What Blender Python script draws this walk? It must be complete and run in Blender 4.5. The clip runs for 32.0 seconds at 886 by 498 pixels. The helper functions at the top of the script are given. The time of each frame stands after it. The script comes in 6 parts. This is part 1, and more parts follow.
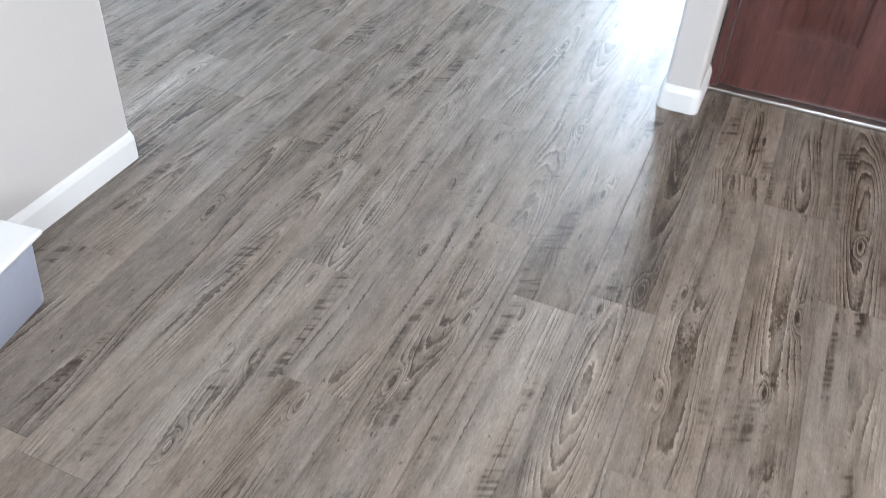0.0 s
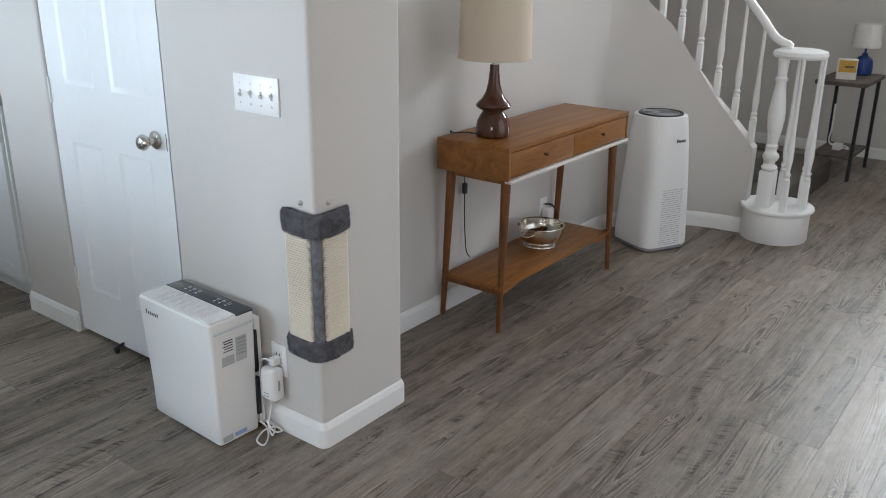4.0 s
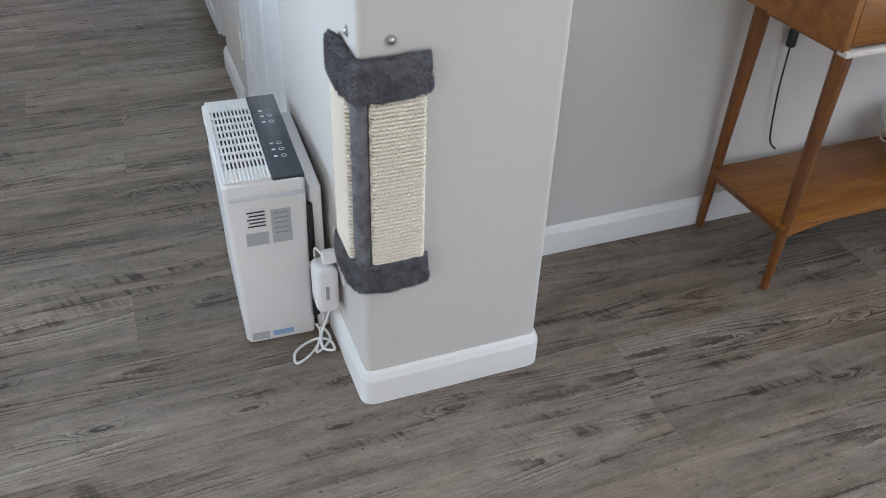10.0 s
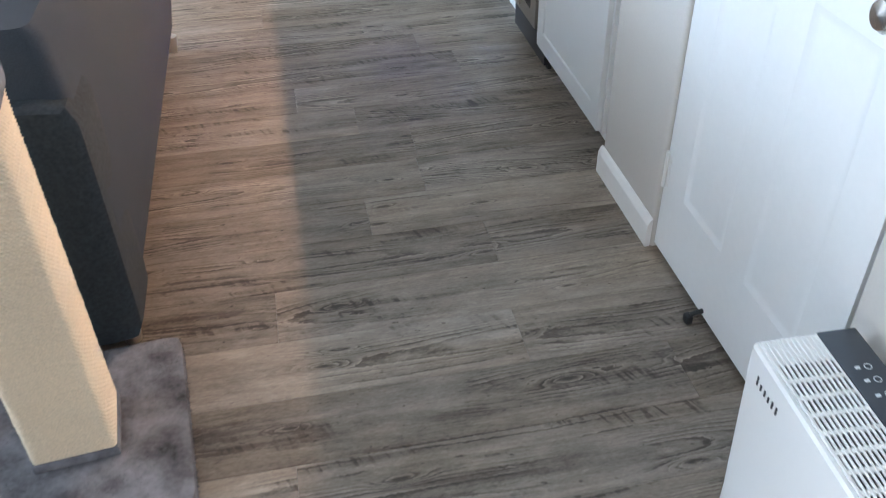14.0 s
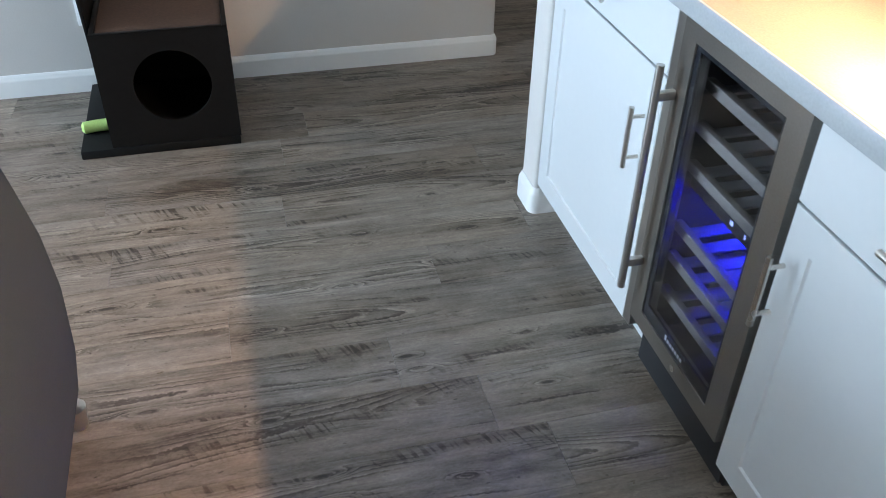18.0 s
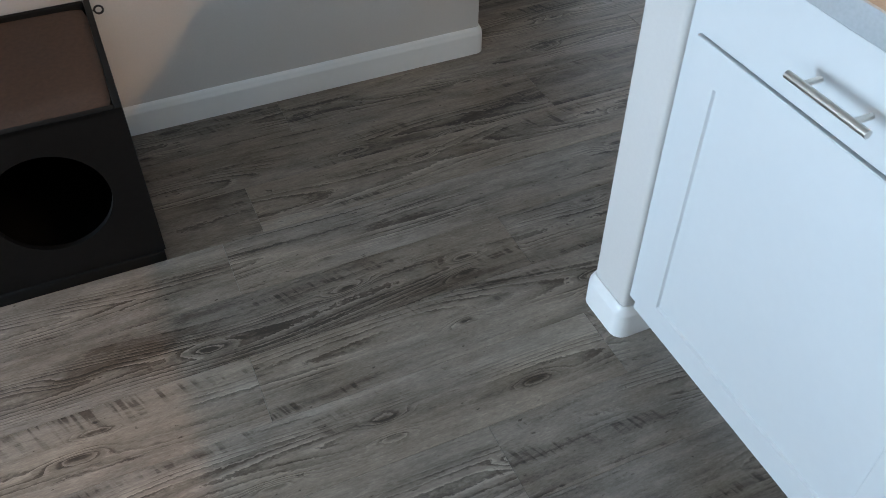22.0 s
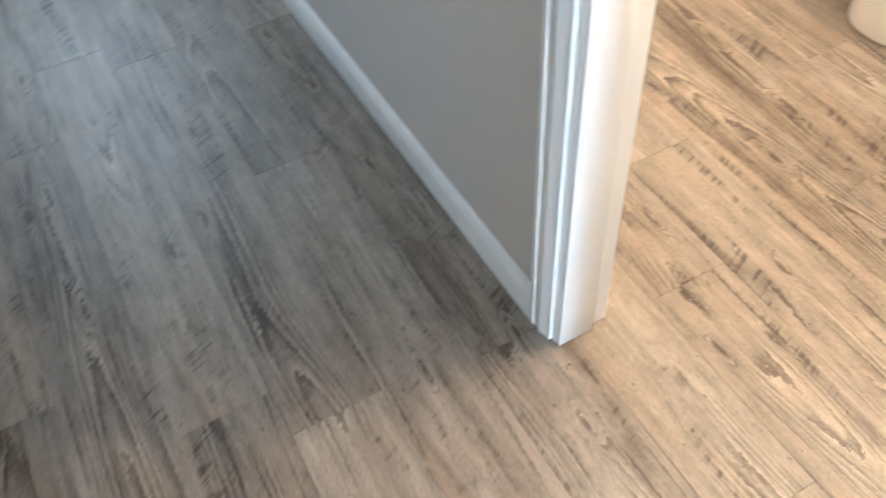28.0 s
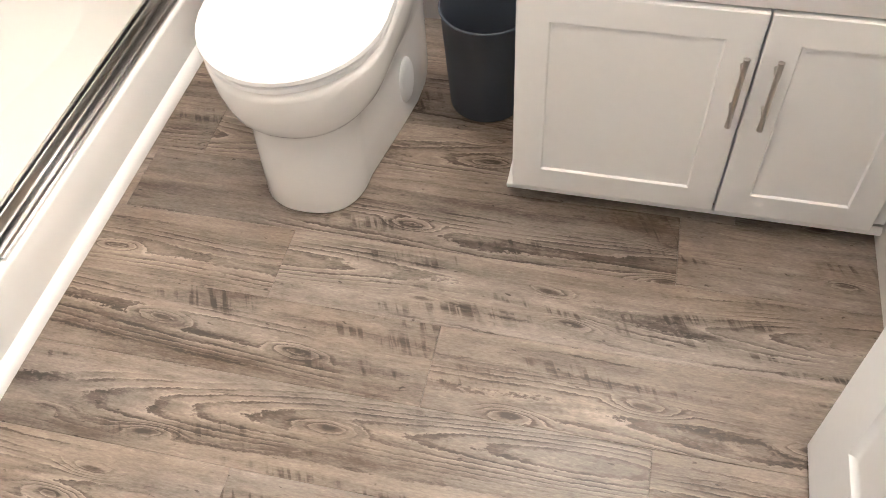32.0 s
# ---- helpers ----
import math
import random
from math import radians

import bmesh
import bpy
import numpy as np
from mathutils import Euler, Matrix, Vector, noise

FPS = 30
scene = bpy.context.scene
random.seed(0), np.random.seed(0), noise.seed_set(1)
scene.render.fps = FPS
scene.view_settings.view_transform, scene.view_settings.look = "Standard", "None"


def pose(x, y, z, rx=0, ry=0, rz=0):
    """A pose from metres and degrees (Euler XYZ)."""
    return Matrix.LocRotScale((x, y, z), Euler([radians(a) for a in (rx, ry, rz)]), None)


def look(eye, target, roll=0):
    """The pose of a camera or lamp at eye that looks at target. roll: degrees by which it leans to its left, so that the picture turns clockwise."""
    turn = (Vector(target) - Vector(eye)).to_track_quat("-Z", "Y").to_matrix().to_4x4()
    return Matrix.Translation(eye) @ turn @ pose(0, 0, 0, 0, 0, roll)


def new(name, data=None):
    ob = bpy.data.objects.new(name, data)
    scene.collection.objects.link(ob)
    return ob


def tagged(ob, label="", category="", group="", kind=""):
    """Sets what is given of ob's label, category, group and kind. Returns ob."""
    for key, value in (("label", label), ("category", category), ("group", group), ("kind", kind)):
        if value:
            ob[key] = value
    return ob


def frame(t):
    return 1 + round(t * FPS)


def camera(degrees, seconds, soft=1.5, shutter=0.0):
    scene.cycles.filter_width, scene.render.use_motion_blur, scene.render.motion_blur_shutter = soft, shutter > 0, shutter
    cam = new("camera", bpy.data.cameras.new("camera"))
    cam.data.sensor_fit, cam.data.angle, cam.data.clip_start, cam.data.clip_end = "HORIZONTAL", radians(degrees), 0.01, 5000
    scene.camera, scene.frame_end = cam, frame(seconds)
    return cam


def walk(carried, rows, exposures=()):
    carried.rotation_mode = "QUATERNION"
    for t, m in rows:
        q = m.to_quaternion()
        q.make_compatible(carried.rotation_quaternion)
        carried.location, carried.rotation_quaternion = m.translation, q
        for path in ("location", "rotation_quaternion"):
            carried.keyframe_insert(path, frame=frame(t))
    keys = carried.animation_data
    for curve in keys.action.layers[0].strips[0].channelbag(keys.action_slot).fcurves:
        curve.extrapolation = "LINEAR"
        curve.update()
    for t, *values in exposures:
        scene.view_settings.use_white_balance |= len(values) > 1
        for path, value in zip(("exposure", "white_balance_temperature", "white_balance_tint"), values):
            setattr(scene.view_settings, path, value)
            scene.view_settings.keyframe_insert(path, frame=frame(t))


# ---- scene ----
cam = camera(54.8, 32.0, 0.6, 0.28)
PATH = [
    (0, (-3.295, -2.241, 1.466), (-1.872, -1.689, 0.174), 3.6),
    (0.5, (-3.117, -2.235, 1.533), (-1.697, -1.58, 0.287), 5.4),
    (1, (-2.968, -2.307, 1.507), (-1.515, -1.506, 0.39), 2.6),
    (1.5, (-2.8, -2.189, 1.518), (-1.279, -1.353, 0.524), 2.3),
    (2, (-2.599, -2.112, 1.521), (-1.064, -1.231, 0.589), 1.6),
    (2.5, (-2.389, -2.072, 1.543), (-0.872, -1.072, 0.707), 0.4),
    (3, (-2.221, -1.995, 1.559), (-0.676, -0.924, 0.876), 0.4),
    (3.4, (-2.123, -1.898, 1.547), (-0.551, -0.809, 0.962), 0.5),
    (3.5, (-2.036, -1.867, 1.57), (-0.472, -0.773, 0.972), 0.6),
    (5.5, (-1.267, -1.536, 1.485), (0.067, -0.296, 0.658), -0.9),
    (6, (-1.111, -1.448, 1.469), (0.187, -0.246, 0.536), -0.9),
    (6.5, (-0.985, -1.439, 1.434), (0.201, -0.185, 0.422), 1.3),
    (7, (-0.826, -1.422, 1.426), (0.221, -0.123, 0.324), 1.3),
    (7.5, (-0.728, -1.335, 1.429), (0.3, -0.039, 0.305), 0.9),
    (8, (-0.663, -1.21, 1.425), (0.362, 0.095, 0.309), 1.0),
    (8.5, (-0.615, -1.155, 1.429), (0.309, 0.197, 0.281), 0.1),
    (9, (-0.585, -1.144, 1.42), (0.221, 0.295, 0.289), 0.3),
    (9.5, (-0.419, -1.206, 1.396), (0.267, 0.292, 0.263), 1.0),
    (9.9, (-0.346, -1.256, 1.4), (0.279, 0.234, 0.221), 2.8),
    (10, (-0.337, -1.257, 1.378), (0.268, 0.239, 0.197), 2.1),
    (10.5, (-0.345, -1.27, 1.384), (0.234, 0.221, 0.182), 1.8),
    (11, (-0.351, -1.275, 1.403), (0.139, 0.242, 0.195), 2.7),
    (11.5, (-0.385, -1.253, 1.383), (-0.021, 0.298, 0.174), 3.4),
    (12, (-0.489, -1.142, 1.391), (-0.191, 0.404, 0.157), 2.6),
    (12.5, (-0.655, -0.987, 1.398), (-0.442, 0.564, 0.153), 0.9),
    (13, (-0.776, -0.735, 1.408), (-0.649, 0.818, 0.154), 0.0),
    (13.5, (-0.804, -0.44, 1.41), (-0.671, 1.097, 0.137), -1.4),
    (14, (-0.849, -0.208, 1.396), (-0.562, 1.343, 0.167), -1.3),
    (14.3, (-0.886, -0.044, 1.426), (-0.513, 1.477, 0.181), 0.2),
    (14.5, (-0.884, 0.048, 1.422), (-0.515, 1.581, 0.192), -2.2),
    (16.5, (-0.964, 1.013, 1.483), (-0.423, 2.422, 0.171), 1.1),
    (17, (-0.881, 1.185, 1.479), (-0.401, 2.688, 0.25), 0.7),
    (17.5, (-0.835, 1.322, 1.499), (-0.423, 2.871, 0.304), 1.3),
    (18, (-0.841, 1.508, 1.494), (-0.427, 3.061, 0.303), 1.2),
    (18.5, (-0.882, 1.676, 1.489), (-0.455, 3.222, 0.294), 1.1),
    (19, (-0.84, 1.878, 1.467), (-0.416, 3.401, 0.242), 0.7),
    (19.5, (-0.783, 2.051, 1.459), (-0.354, 3.536, 0.189), -0.3),
    (20, (-0.813, 2.19, 1.466), (-0.333, 3.648, 0.184), -0.5),
    (20.5, (-0.905, 2.334, 1.453), (-0.236, 3.705, 0.159), -0.3),
    (21, (-0.951, 2.431, 1.441), (-0.276, 3.78, 0.128), -0.5),
    (21.5, (-0.919, 2.522, 1.439), (-0.28, 3.852, 0.088), -0.3),
    (22, (-0.846, 2.633, 1.437), (-0.26, 3.942, 0.043), 0.1),
    (22.5, (-0.803, 2.797, 1.417), (-0.286, 4.083, -0.024), 1.2),
    (23, (-0.824, 3.043, 1.413), (-0.214, 4.277, -0.038), -0.0),
    (23.5, (-0.799, 3.285, 1.408), (-0.017, 4.456, -0.012), -2.2),
    (24, (-0.658, 3.543, 1.402), (0.261, 4.587, -0.036), -3.0),
    (24.5, (-0.505, 3.734, 1.393), (0.558, 4.572, -0.08), -2.6),
    (25, (-0.343, 3.94, 1.418), (0.901, 4.469, -0.056), -2.2),
    (25.5, (-0.143, 4.071, 1.418), (1.134, 4.515, -0.056), -2.8),
    (27.5, (0.756, 4.371, 1.371), (1.977, 4.087, -0.187), -2.7),
    (28, (0.924, 4.261, 1.389), (2.069, 3.715, -0.158), -4.8),
    (28.5, (1.033, 4.207, 1.371), (1.978, 3.236, -0.101), -4.9),
    (29, (1.175, 4.153, 1.427), (1.802, 2.957, -0.048), -5.7),
    (29.5, (1.259, 4.033, 1.425), (1.726, 2.789, -0.07), -5.5),
    (30, (1.281, 3.895, 1.418), (1.741, 2.656, -0.083), -5.5),
    (30.2, (1.282, 3.855, 1.417), (1.737, 2.618, -0.087), -5.5),
    (30.5, (1.278, 3.816, 1.411), (1.724, 2.588, -0.104), -5.6),
    (31, (1.322, 3.761, 1.411), (1.723, 2.548, -0.128), -4.8),
    (31.5, (1.398, 3.647, 1.426), (1.759, 2.466, -0.147), -4.7),
    (32, (1.364, 3.637, 1.428), (1.709, 2.453, -0.147), -4.5),
]
EXPOSURES = [(0, 0.98, 6050, 10), (0.5, 0.82, 6150, 10), (1.0, 0.50, 5700, 10), (1.6, 0.12, 5800, 10), (2.2, 0.12, 5650, 8), (3, 0.0, 6050, 12), (3.5, -0.12, 6900, 12), (6, 0.1, 6650, 12), (7, 0.28, 6600, 12), (8, 0.30, 6450, 12), (9, 0.14, 6500, 12), (10, 0.25, 6600, 12), (11, 0.42, 6500, 12), (12, 0.35, 6200, 12), (13, 0.38, 6000, 12), (14, 0.55, 6500, 12), (17, 0.1, 6400, 10), (18, 0.1, 6400, 10), (20, 0.05, 6400, 10), (22, -0.24, 6400, 10), (22.5, -0.18, 6400, 10), (23, 0.12, 6850, 11), (23.5, 0.2, 6900, 11), (25, 1.05, 7300, 16), (28, 1.32, 6400, 10), (28.5, 1.0, 6250, 10), (29, 0.76, 6700, 10), (30, 0.76, 6300, 10), (31, 0.96, 5700, 11), (32, 0.86, 5350, 9)]
walk(cam, [(t, look(eye, target, roll)) for t, eye, target, roll in PATH], EXPOSURES)

# ---------------------------------------------------------------- light
world = bpy.data.worlds.new("sky")
scene.world = world
world.use_nodes = True
sky = world.node_tree.nodes.new("ShaderNodeTexSky")
sky.sky_type = "NISHITA"
sky.sun_disc = False
sky.sun_elevation, sky.sun_rotation = radians(45), radians(90)
world.node_tree.nodes["Background"].inputs["Strength"].default_value = 0.12
world.node_tree.links.new(sky.outputs[0], world.node_tree.nodes["Background"].inputs["Color"])


def area_light(name, m, sx, sy, watts, colour, spread=180):
    data = bpy.data.lights.new(name, "AREA")
    data.shape, data.size, data.size_y = "RECTANGLE", sx, sy
    data.energy, data.color, data.spread = watts, colour, radians(spread)
    ob = new(name, data)
    ob.matrix_world = m
    return ob


sun = bpy.data.lights.new("sun", "SUN")
sun.energy, sun.angle, sun.color = 3.0, radians(0.5), (1, 0.95, 0.88)
new("sun", sun).matrix_world = look((0, 0, 0), (-0.70, 0.0, -0.70))

DAY = (0.62, 0.81, 1.0)
# daylight through the narrow glazed garden door, the strip over the entry door, the hall's end; unseen windows added as
# fill
area_light("garden_door_daylight", look((-4.95, 3.96, 0.90), (0, 3.0, 0.9)), 0.55, 1.60, 230, DAY)
# fill from an assumed window beside the garden door, brightens pier and pantry door
area_light("garden_fill_daylight", look((-4.95, 1.5, 1.75), (0, 0.7, 0.7)), 1.6, 1.3, 41, DAY, 128)
# two unseen dining windows, added to brighten the entry walls and the divider
area_light("dining_south_fill", look((-2.2, -4.95, 1.5), (-2.2, 0, 1.0)), 2.0, 1.2, 37, (1.0, 0.95, 0.90))
area_light("dining_west_fill", look((-4.95, -3.0, 1.5), (0, -2.6, 0.9)), 1.6, 1.2, 48, (0.90, 0.95, 1.0))
area_light("entry_window_daylight", look((5.60, -1.12, 2.55), (1.0, -1.15, 2.6)), 0.9, 0.8, 70, (0.80, 0.90, 1.0), 120)
# added fill at an assumed south window, for the pier and console walls
area_light("foyer_fill_daylight", look((1.60, -1.99, 1.25), (1.60, 0, 1.0)), 1.8, 1.9, 13, (0.86, 0.93, 1.0))
area_light("hall_window_daylight", look((4.68, 4.2, 1.5), (2.5, 4.2, 0.6)), 0.7, 1.1, 9.5, DAY)
area_light("passage_window_daylight", look((-4.95, 5.9, 0.8), (0.5, 5.5, 0.8)), 1.4, 1.0, 46, DAY)
# assumed laundry window, added to lift the slate floor beyond the doorway
area_light("laundry_fill_daylight", look((2.5, 6.95, 1.55), (2.3, 4.9, 0.2)), 0.9, 1.1, 12, (0.72, 0.86, 1.0))
# the strip under the wall cabinets, and two unseen lamps added on the bathroom's ceiling and wall
area_light("cabinet_strip_light", look((0.363, 2.42, 1.372), (-2.2, 2.42, 1.0)), 1.08, 0.02, 36, (1.0, 0.63, 0.36), 174)
for name, x, y, z, watts in (("bath_wall_fill", 1.25, 2.06, 2.02, 47), ("bath_ceiling_fill", 1.72, 2.95, 2.40, 23)):
    bulb = bpy.data.lights.new(name, "POINT")
    bulb.energy, bulb.color, bulb.shadow_soft_size = watts, (1.0, 0.82, 0.62), 0.16
    new(name, bulb).matrix_world = pose(x, y, z)

# ---------------------------------------------------------------- materials
MATS = {}


def links(mat):
    return mat.node_tree.nodes, mat.node_tree.links


def material(name, colour, rough=0.5, metal=0.0, grain=0.06, scale=60.0, bump=0.05, stain=0.05, spec=0.5, patches=2.3):
    """Painted or plain surface: fine grain, broad stains, slight relief."""
    if name in MATS:
        return MATS[name]
    mat = bpy.data.materials.new(name)
    mat.use_nodes = True
    n, l = links(mat)
    p = n["Principled BSDF"]
    p.inputs["Roughness"].default_value = rough
    p.inputs["Metallic"].default_value = metal
    p.inputs["Specular IOR Level"].default_value = spec
    geo = n.new("ShaderNodeNewGeometry")
    fine, broad = n.new("ShaderNodeTexNoise"), n.new("ShaderNodeTexNoise")
    fine.inputs["Scale"].default_value, fine.inputs["Detail"].default_value = scale, 6
    broad.inputs["Scale"].default_value, broad.inputs["Detail"].default_value = patches, 4
    for t in (fine, broad):
        l.new(geo.outputs["Position"], t.inputs["Vector"])
    hsv = n.new("ShaderNodeHueSaturation")
    hsv.inputs["Color"].default_value = (*colour, 1)
    m1, m2, add = n.new("ShaderNodeMapRange"), n.new("ShaderNodeMapRange"), n.new("ShaderNodeMath")
    for m, a in ((m1, grain), (m2, stain)):
        m.inputs["From Min"].default_value, m.inputs["From Max"].default_value = 0.3, 0.7
        m.inputs["To Min"].default_value, m.inputs["To Max"].default_value = 0.5 - a, 0.5 + a
    add.operation = "ADD"
    l.new(fine.outputs["Fac"], m1.inputs["Value"])
    l.new(broad.outputs["Fac"], m2.inputs["Value"])
    l.new(m1.outputs[0], add.inputs[0])
    l.new(m2.outputs[0], add.inputs[1])
    l.new(add.outputs[0], hsv.inputs["Value"])
    l.new(hsv.outputs[0], p.inputs["Base Color"])
    rr = n.new("ShaderNodeMapRange")
    rr.inputs["To Min"].default_value, rr.inputs["To Max"].default_value = max(0.02, rough - 0.06), min(1, rough + 0.06)
    l.new(broad.outputs["Fac"], rr.inputs["Value"])
    l.new(rr.outputs[0], p.inputs["Roughness"])
    if bump:
        b = n.new("ShaderNodeBump")
        b.inputs["Strength"].default_value, b.inputs["Distance"].default_value = bump, 0.002
        l.new(fine.outputs["Fac"], b.inputs["Height"])
        l.new(b.outputs[0], p.inputs["Normal"])
    MATS[name] = mat
    return mat


def wood(name, dark, light, axis=0, rough=0.4, stretch=14.0, scale=9.0):
    mat = bpy.data.materials.new(name)
    mat.use_nodes = True
    n, l = links(mat)
    p = n["Principled BSDF"]
    co, mp = n.new("ShaderNodeTexCoord"), n.new("ShaderNodeMapping")
    s = [scale] * 3
    s[axis] = scale / stretch
    mp.inputs["Scale"].default_value = s
    l.new(co.outputs["Object"], mp.inputs["Vector"])
    a, b = n.new("ShaderNodeTexNoise"), n.new("ShaderNodeTexNoise")
    a.inputs["Scale"].default_value, a.inputs["Detail"].default_value, a.inputs["Distortion"].default_value = 1.6, 5, 0.8
    b.inputs["Scale"].default_value, b.inputs["Detail"].default_value = 14, 8
    mix, ramp = n.new("ShaderNodeMath"), n.new("ShaderNodeValToRGB")
    mix.operation = "MULTIPLY_ADD"
    mix.inputs[1].default_value = 0.45
    l.new(mp.outputs[0], a.inputs["Vector"])
    l.new(mp.outputs[0], b.inputs["Vector"])
    half = n.new("ShaderNodeMath")
    half.operation = "MULTIPLY"
    half.inputs[1].default_value = 0.55
    l.new(a.outputs["Fac"], half.inputs[0])
    l.new(b.outputs["Fac"], mix.inputs[0])
    l.new(half.outputs[0], mix.inputs[2])
    ramp.color_ramp.elements[0].position, ramp.color_ramp.elements[1].position = 0.35, 0.66
    ramp.color_ramp.elements[0].color, ramp.color_ramp.elements[1].color = (*dark, 1), (*light, 1)
    l.new(mix.outputs[0], ramp.inputs[0])
    l.new(ramp.outputs[0], p.inputs["Base Color"])
    p.inputs["Roughness"].default_value = rough
    bp = n.new("ShaderNodeBump")
    bp.inputs["Strength"].default_value, bp.inputs["Distance"].default_value = 0.12, 0.001
    l.new(mix.outputs[0], bp.inputs["Height"])
    l.new(bp.outputs[0], p.inputs["Normal"])
    return mat


PITCH, BOARD, ROW0 = 0.183, 1.22, 1.105    # floor boards: width, length, edge of row 0


def plank_material(name, single):
    """Grey-brown weathered oak boards laid along x; each board draws its own figure."""
    mat = bpy.data.materials.new(name)
    mat.use_nodes = True
    n, l = links(mat)
    p = n["Principled BSDF"]
    p.inputs["Specular IOR Level"].default_value = 0.48
    geo = n.new("ShaderNodeNewGeometry")
    if single:
        rnd = n.new("ShaderNodeObjectInfo").outputs["Random"]
    else:
        rnd = geo.outputs["Random Per Island"]

    def math_node(op, a, b=None, c=None):
        m = n.new("ShaderNodeMath")
        m.operation = op
        for k, v in enumerate((a, b, c)):
            if v is None:
                continue
            if isinstance(v, (int, float)):
                m.inputs[k].default_value = v
            else:
                l.new(v, m.inputs[k])
        return m.outputs[0]

    sep, com = n.new("ShaderNodeSeparateXYZ"), n.new("ShaderNodeCombineXYZ")
    l.new(geo.outputs["Position"], sep.inputs[0])
    l.new(math_node("MULTIPLY_ADD", rnd, 71.3, sep.outputs["X"]), com.inputs["X"])
    l.new(math_node("MULTIPLY_ADD", rnd, 0.37, sep.outputs["Y"]), com.inputs["Y"])
    l.new(math_node("MULTIPLY", rnd, 13.0), com.inputs["Z"])

    def mapped(sx, sy, turn=0):
        m = n.new("ShaderNodeMapping")
        m.inputs["Scale"].default_value = (sx, sy, 1)
        l.new(com.outputs[0], m.inputs["Vector"])
        if turn:
            slant = n.new("ShaderNodeMapping")
            slant.inputs["Rotation"].default_value = (0, 0, radians(turn))
            l.new(com.outputs[0], slant.inputs["Vector"])
            l.new(slant.outputs[0], m.inputs["Vector"])
        return m.outputs[0]

    def noise_node(vec, scale, detail, dist=0.0, rough=0.55):
        t = n.new("ShaderNodeTexNoise")
        t.inputs["Scale"].default_value, t.inputs["Detail"].default_value = scale, detail
        t.inputs["Distortion"].default_value, t.inputs["Roughness"].default_value = dist, rough
        l.new(vec, t.inputs["Vector"])
        return t.outputs["Fac"]

    def ramp01(value, lo, hi, a=0.0, b=1.0):
        m = n.new("ShaderNodeMapRange")
        m.interpolation_type = "SMOOTHSTEP"
        m.inputs["From Min"].default_value, m.inputs["From Max"].default_value = lo, hi
        m.inputs["To Min"].default_value, m.inputs["To Max"].default_value = a, b
        l.new(value, m.inputs["Value"])
        return m.outputs[0]

    # v: metres across the board from its middle; d: distance from the wandering heart of the tree
    v = math_node("MULTIPLY", math_node("SUBTRACT", math_node("FRACT", math_node("MULTIPLY_ADD", sep.outputs["Y"], 1 / PITCH, -ROW0 / PITCH)), 0.5), PITCH)
    d = math_node("SUBTRACT", v, math_node("MULTIPLY_ADD", noise_node(mapped(0.42, 0.2), 1.2, 2), 0.26, -0.13))
    cloud = noise_node(mapped(1.1, 7.5), 1.5, 4, 0.5)
    mottle = noise_node(mapped(7, 17), 1.7, 6, 0.4, 0.65)
    fibre = noise_node(mapped(2.4, 44), 2.0, 5, 0.3, 0.6)
    grain = noise_node(mapped(45, 170), 2.0, 3, 0.2, 0.65)
    streak = noise_node(mapped(0.8, 7.0), 1.6, 3, 0.5)
    fray = noise_node(mapped(26, 42), 3.2, 2, 0.3)
    # knots: dark eyes near the heart that push the rings aside
    eye = n.new("ShaderNodeCombineXYZ")
    l.new(math_node("MULTIPLY_ADD", rnd, 71.3, sep.outputs["X"]), eye.inputs["X"])
    l.new(math_node("MULTIPLY_ADD", rnd, 5.7, d), eye.inputs["Y"])
    eye_map = n.new("ShaderNodeMapping")
    eye_map.inputs["Scale"].default_value = (3.5, 14.0, 1)
    l.new(eye.outputs[0], eye_map.inputs["Vector"])
    vor = n.new("ShaderNodeTexVoronoi")
    vor.feature, vor.voronoi_dimensions = "F1", "2D"
    vor.inputs["Scale"].default_value, vor.inputs["Randomness"].default_value = 1.0, 0.9
    l.new(eye_map.outputs[0], vor.inputs["Vector"])
    pick = n.new("ShaderNodeSeparateColor")
    l.new(vor.outputs["Color"], pick.inputs[0])
    has = math_node("MULTIPLY", ramp01(pick.outputs[0], 0.64, 0.68), ramp01(math_node("ABSOLUTE", d), 0.045, 0.075, 1.0, 0.0))
    dist = math_node("ADD", vor.outputs["Distance"], math_node("MULTIPLY_ADD", mottle, 0.10, -0.05))
    swell = math_node("MULTIPLY", ramp01(dist, 0.0, 0.34, 1.0, 0.0), has)
    heart = math_node("MULTIPLY", ramp01(dist, 0.04, 0.11, 1.0, 0.0), has)
    # growth rings, cut flat: arches round the heart, near-parallel lines beyond
    depth = math_node("MULTIPLY_ADD", noise_node(mapped(0.50, 0.25), 1.3, 2, 0.0, 0.4), 0.15, -0.02)
    ring = math_node("SQRT", math_node("ADD", math_node("MULTIPLY", d, d), math_node("MULTIPLY", depth, depth)))
    ring = math_node("ADD", ring, math_node("MULTIPLY", swell, 0.019))
    ring = math_node("ADD", ring, math_node("MULTIPLY_ADD", fray, 0.0036, math_node("MULTIPLY", streak, 0.020)))
    late = math_node("FRACT", math_node("MULTIPLY", ring, 146.0))
    lines = math_node("MULTIPLY", ramp01(late, 0.52, 0.86), ramp01(late, 0.93, 1.0, 1.0, 0.0))
    wide = math_node("FRACT", math_node("MULTIPLY_ADD", ring, 29.0, math_node("MULTIPLY", fray, 0.12)))
    bands = math_node("MULTIPLY", math_node("POWER", wide, 1.7), ramp01(wide, 0.955, 1.0, 1.0, 0.0))
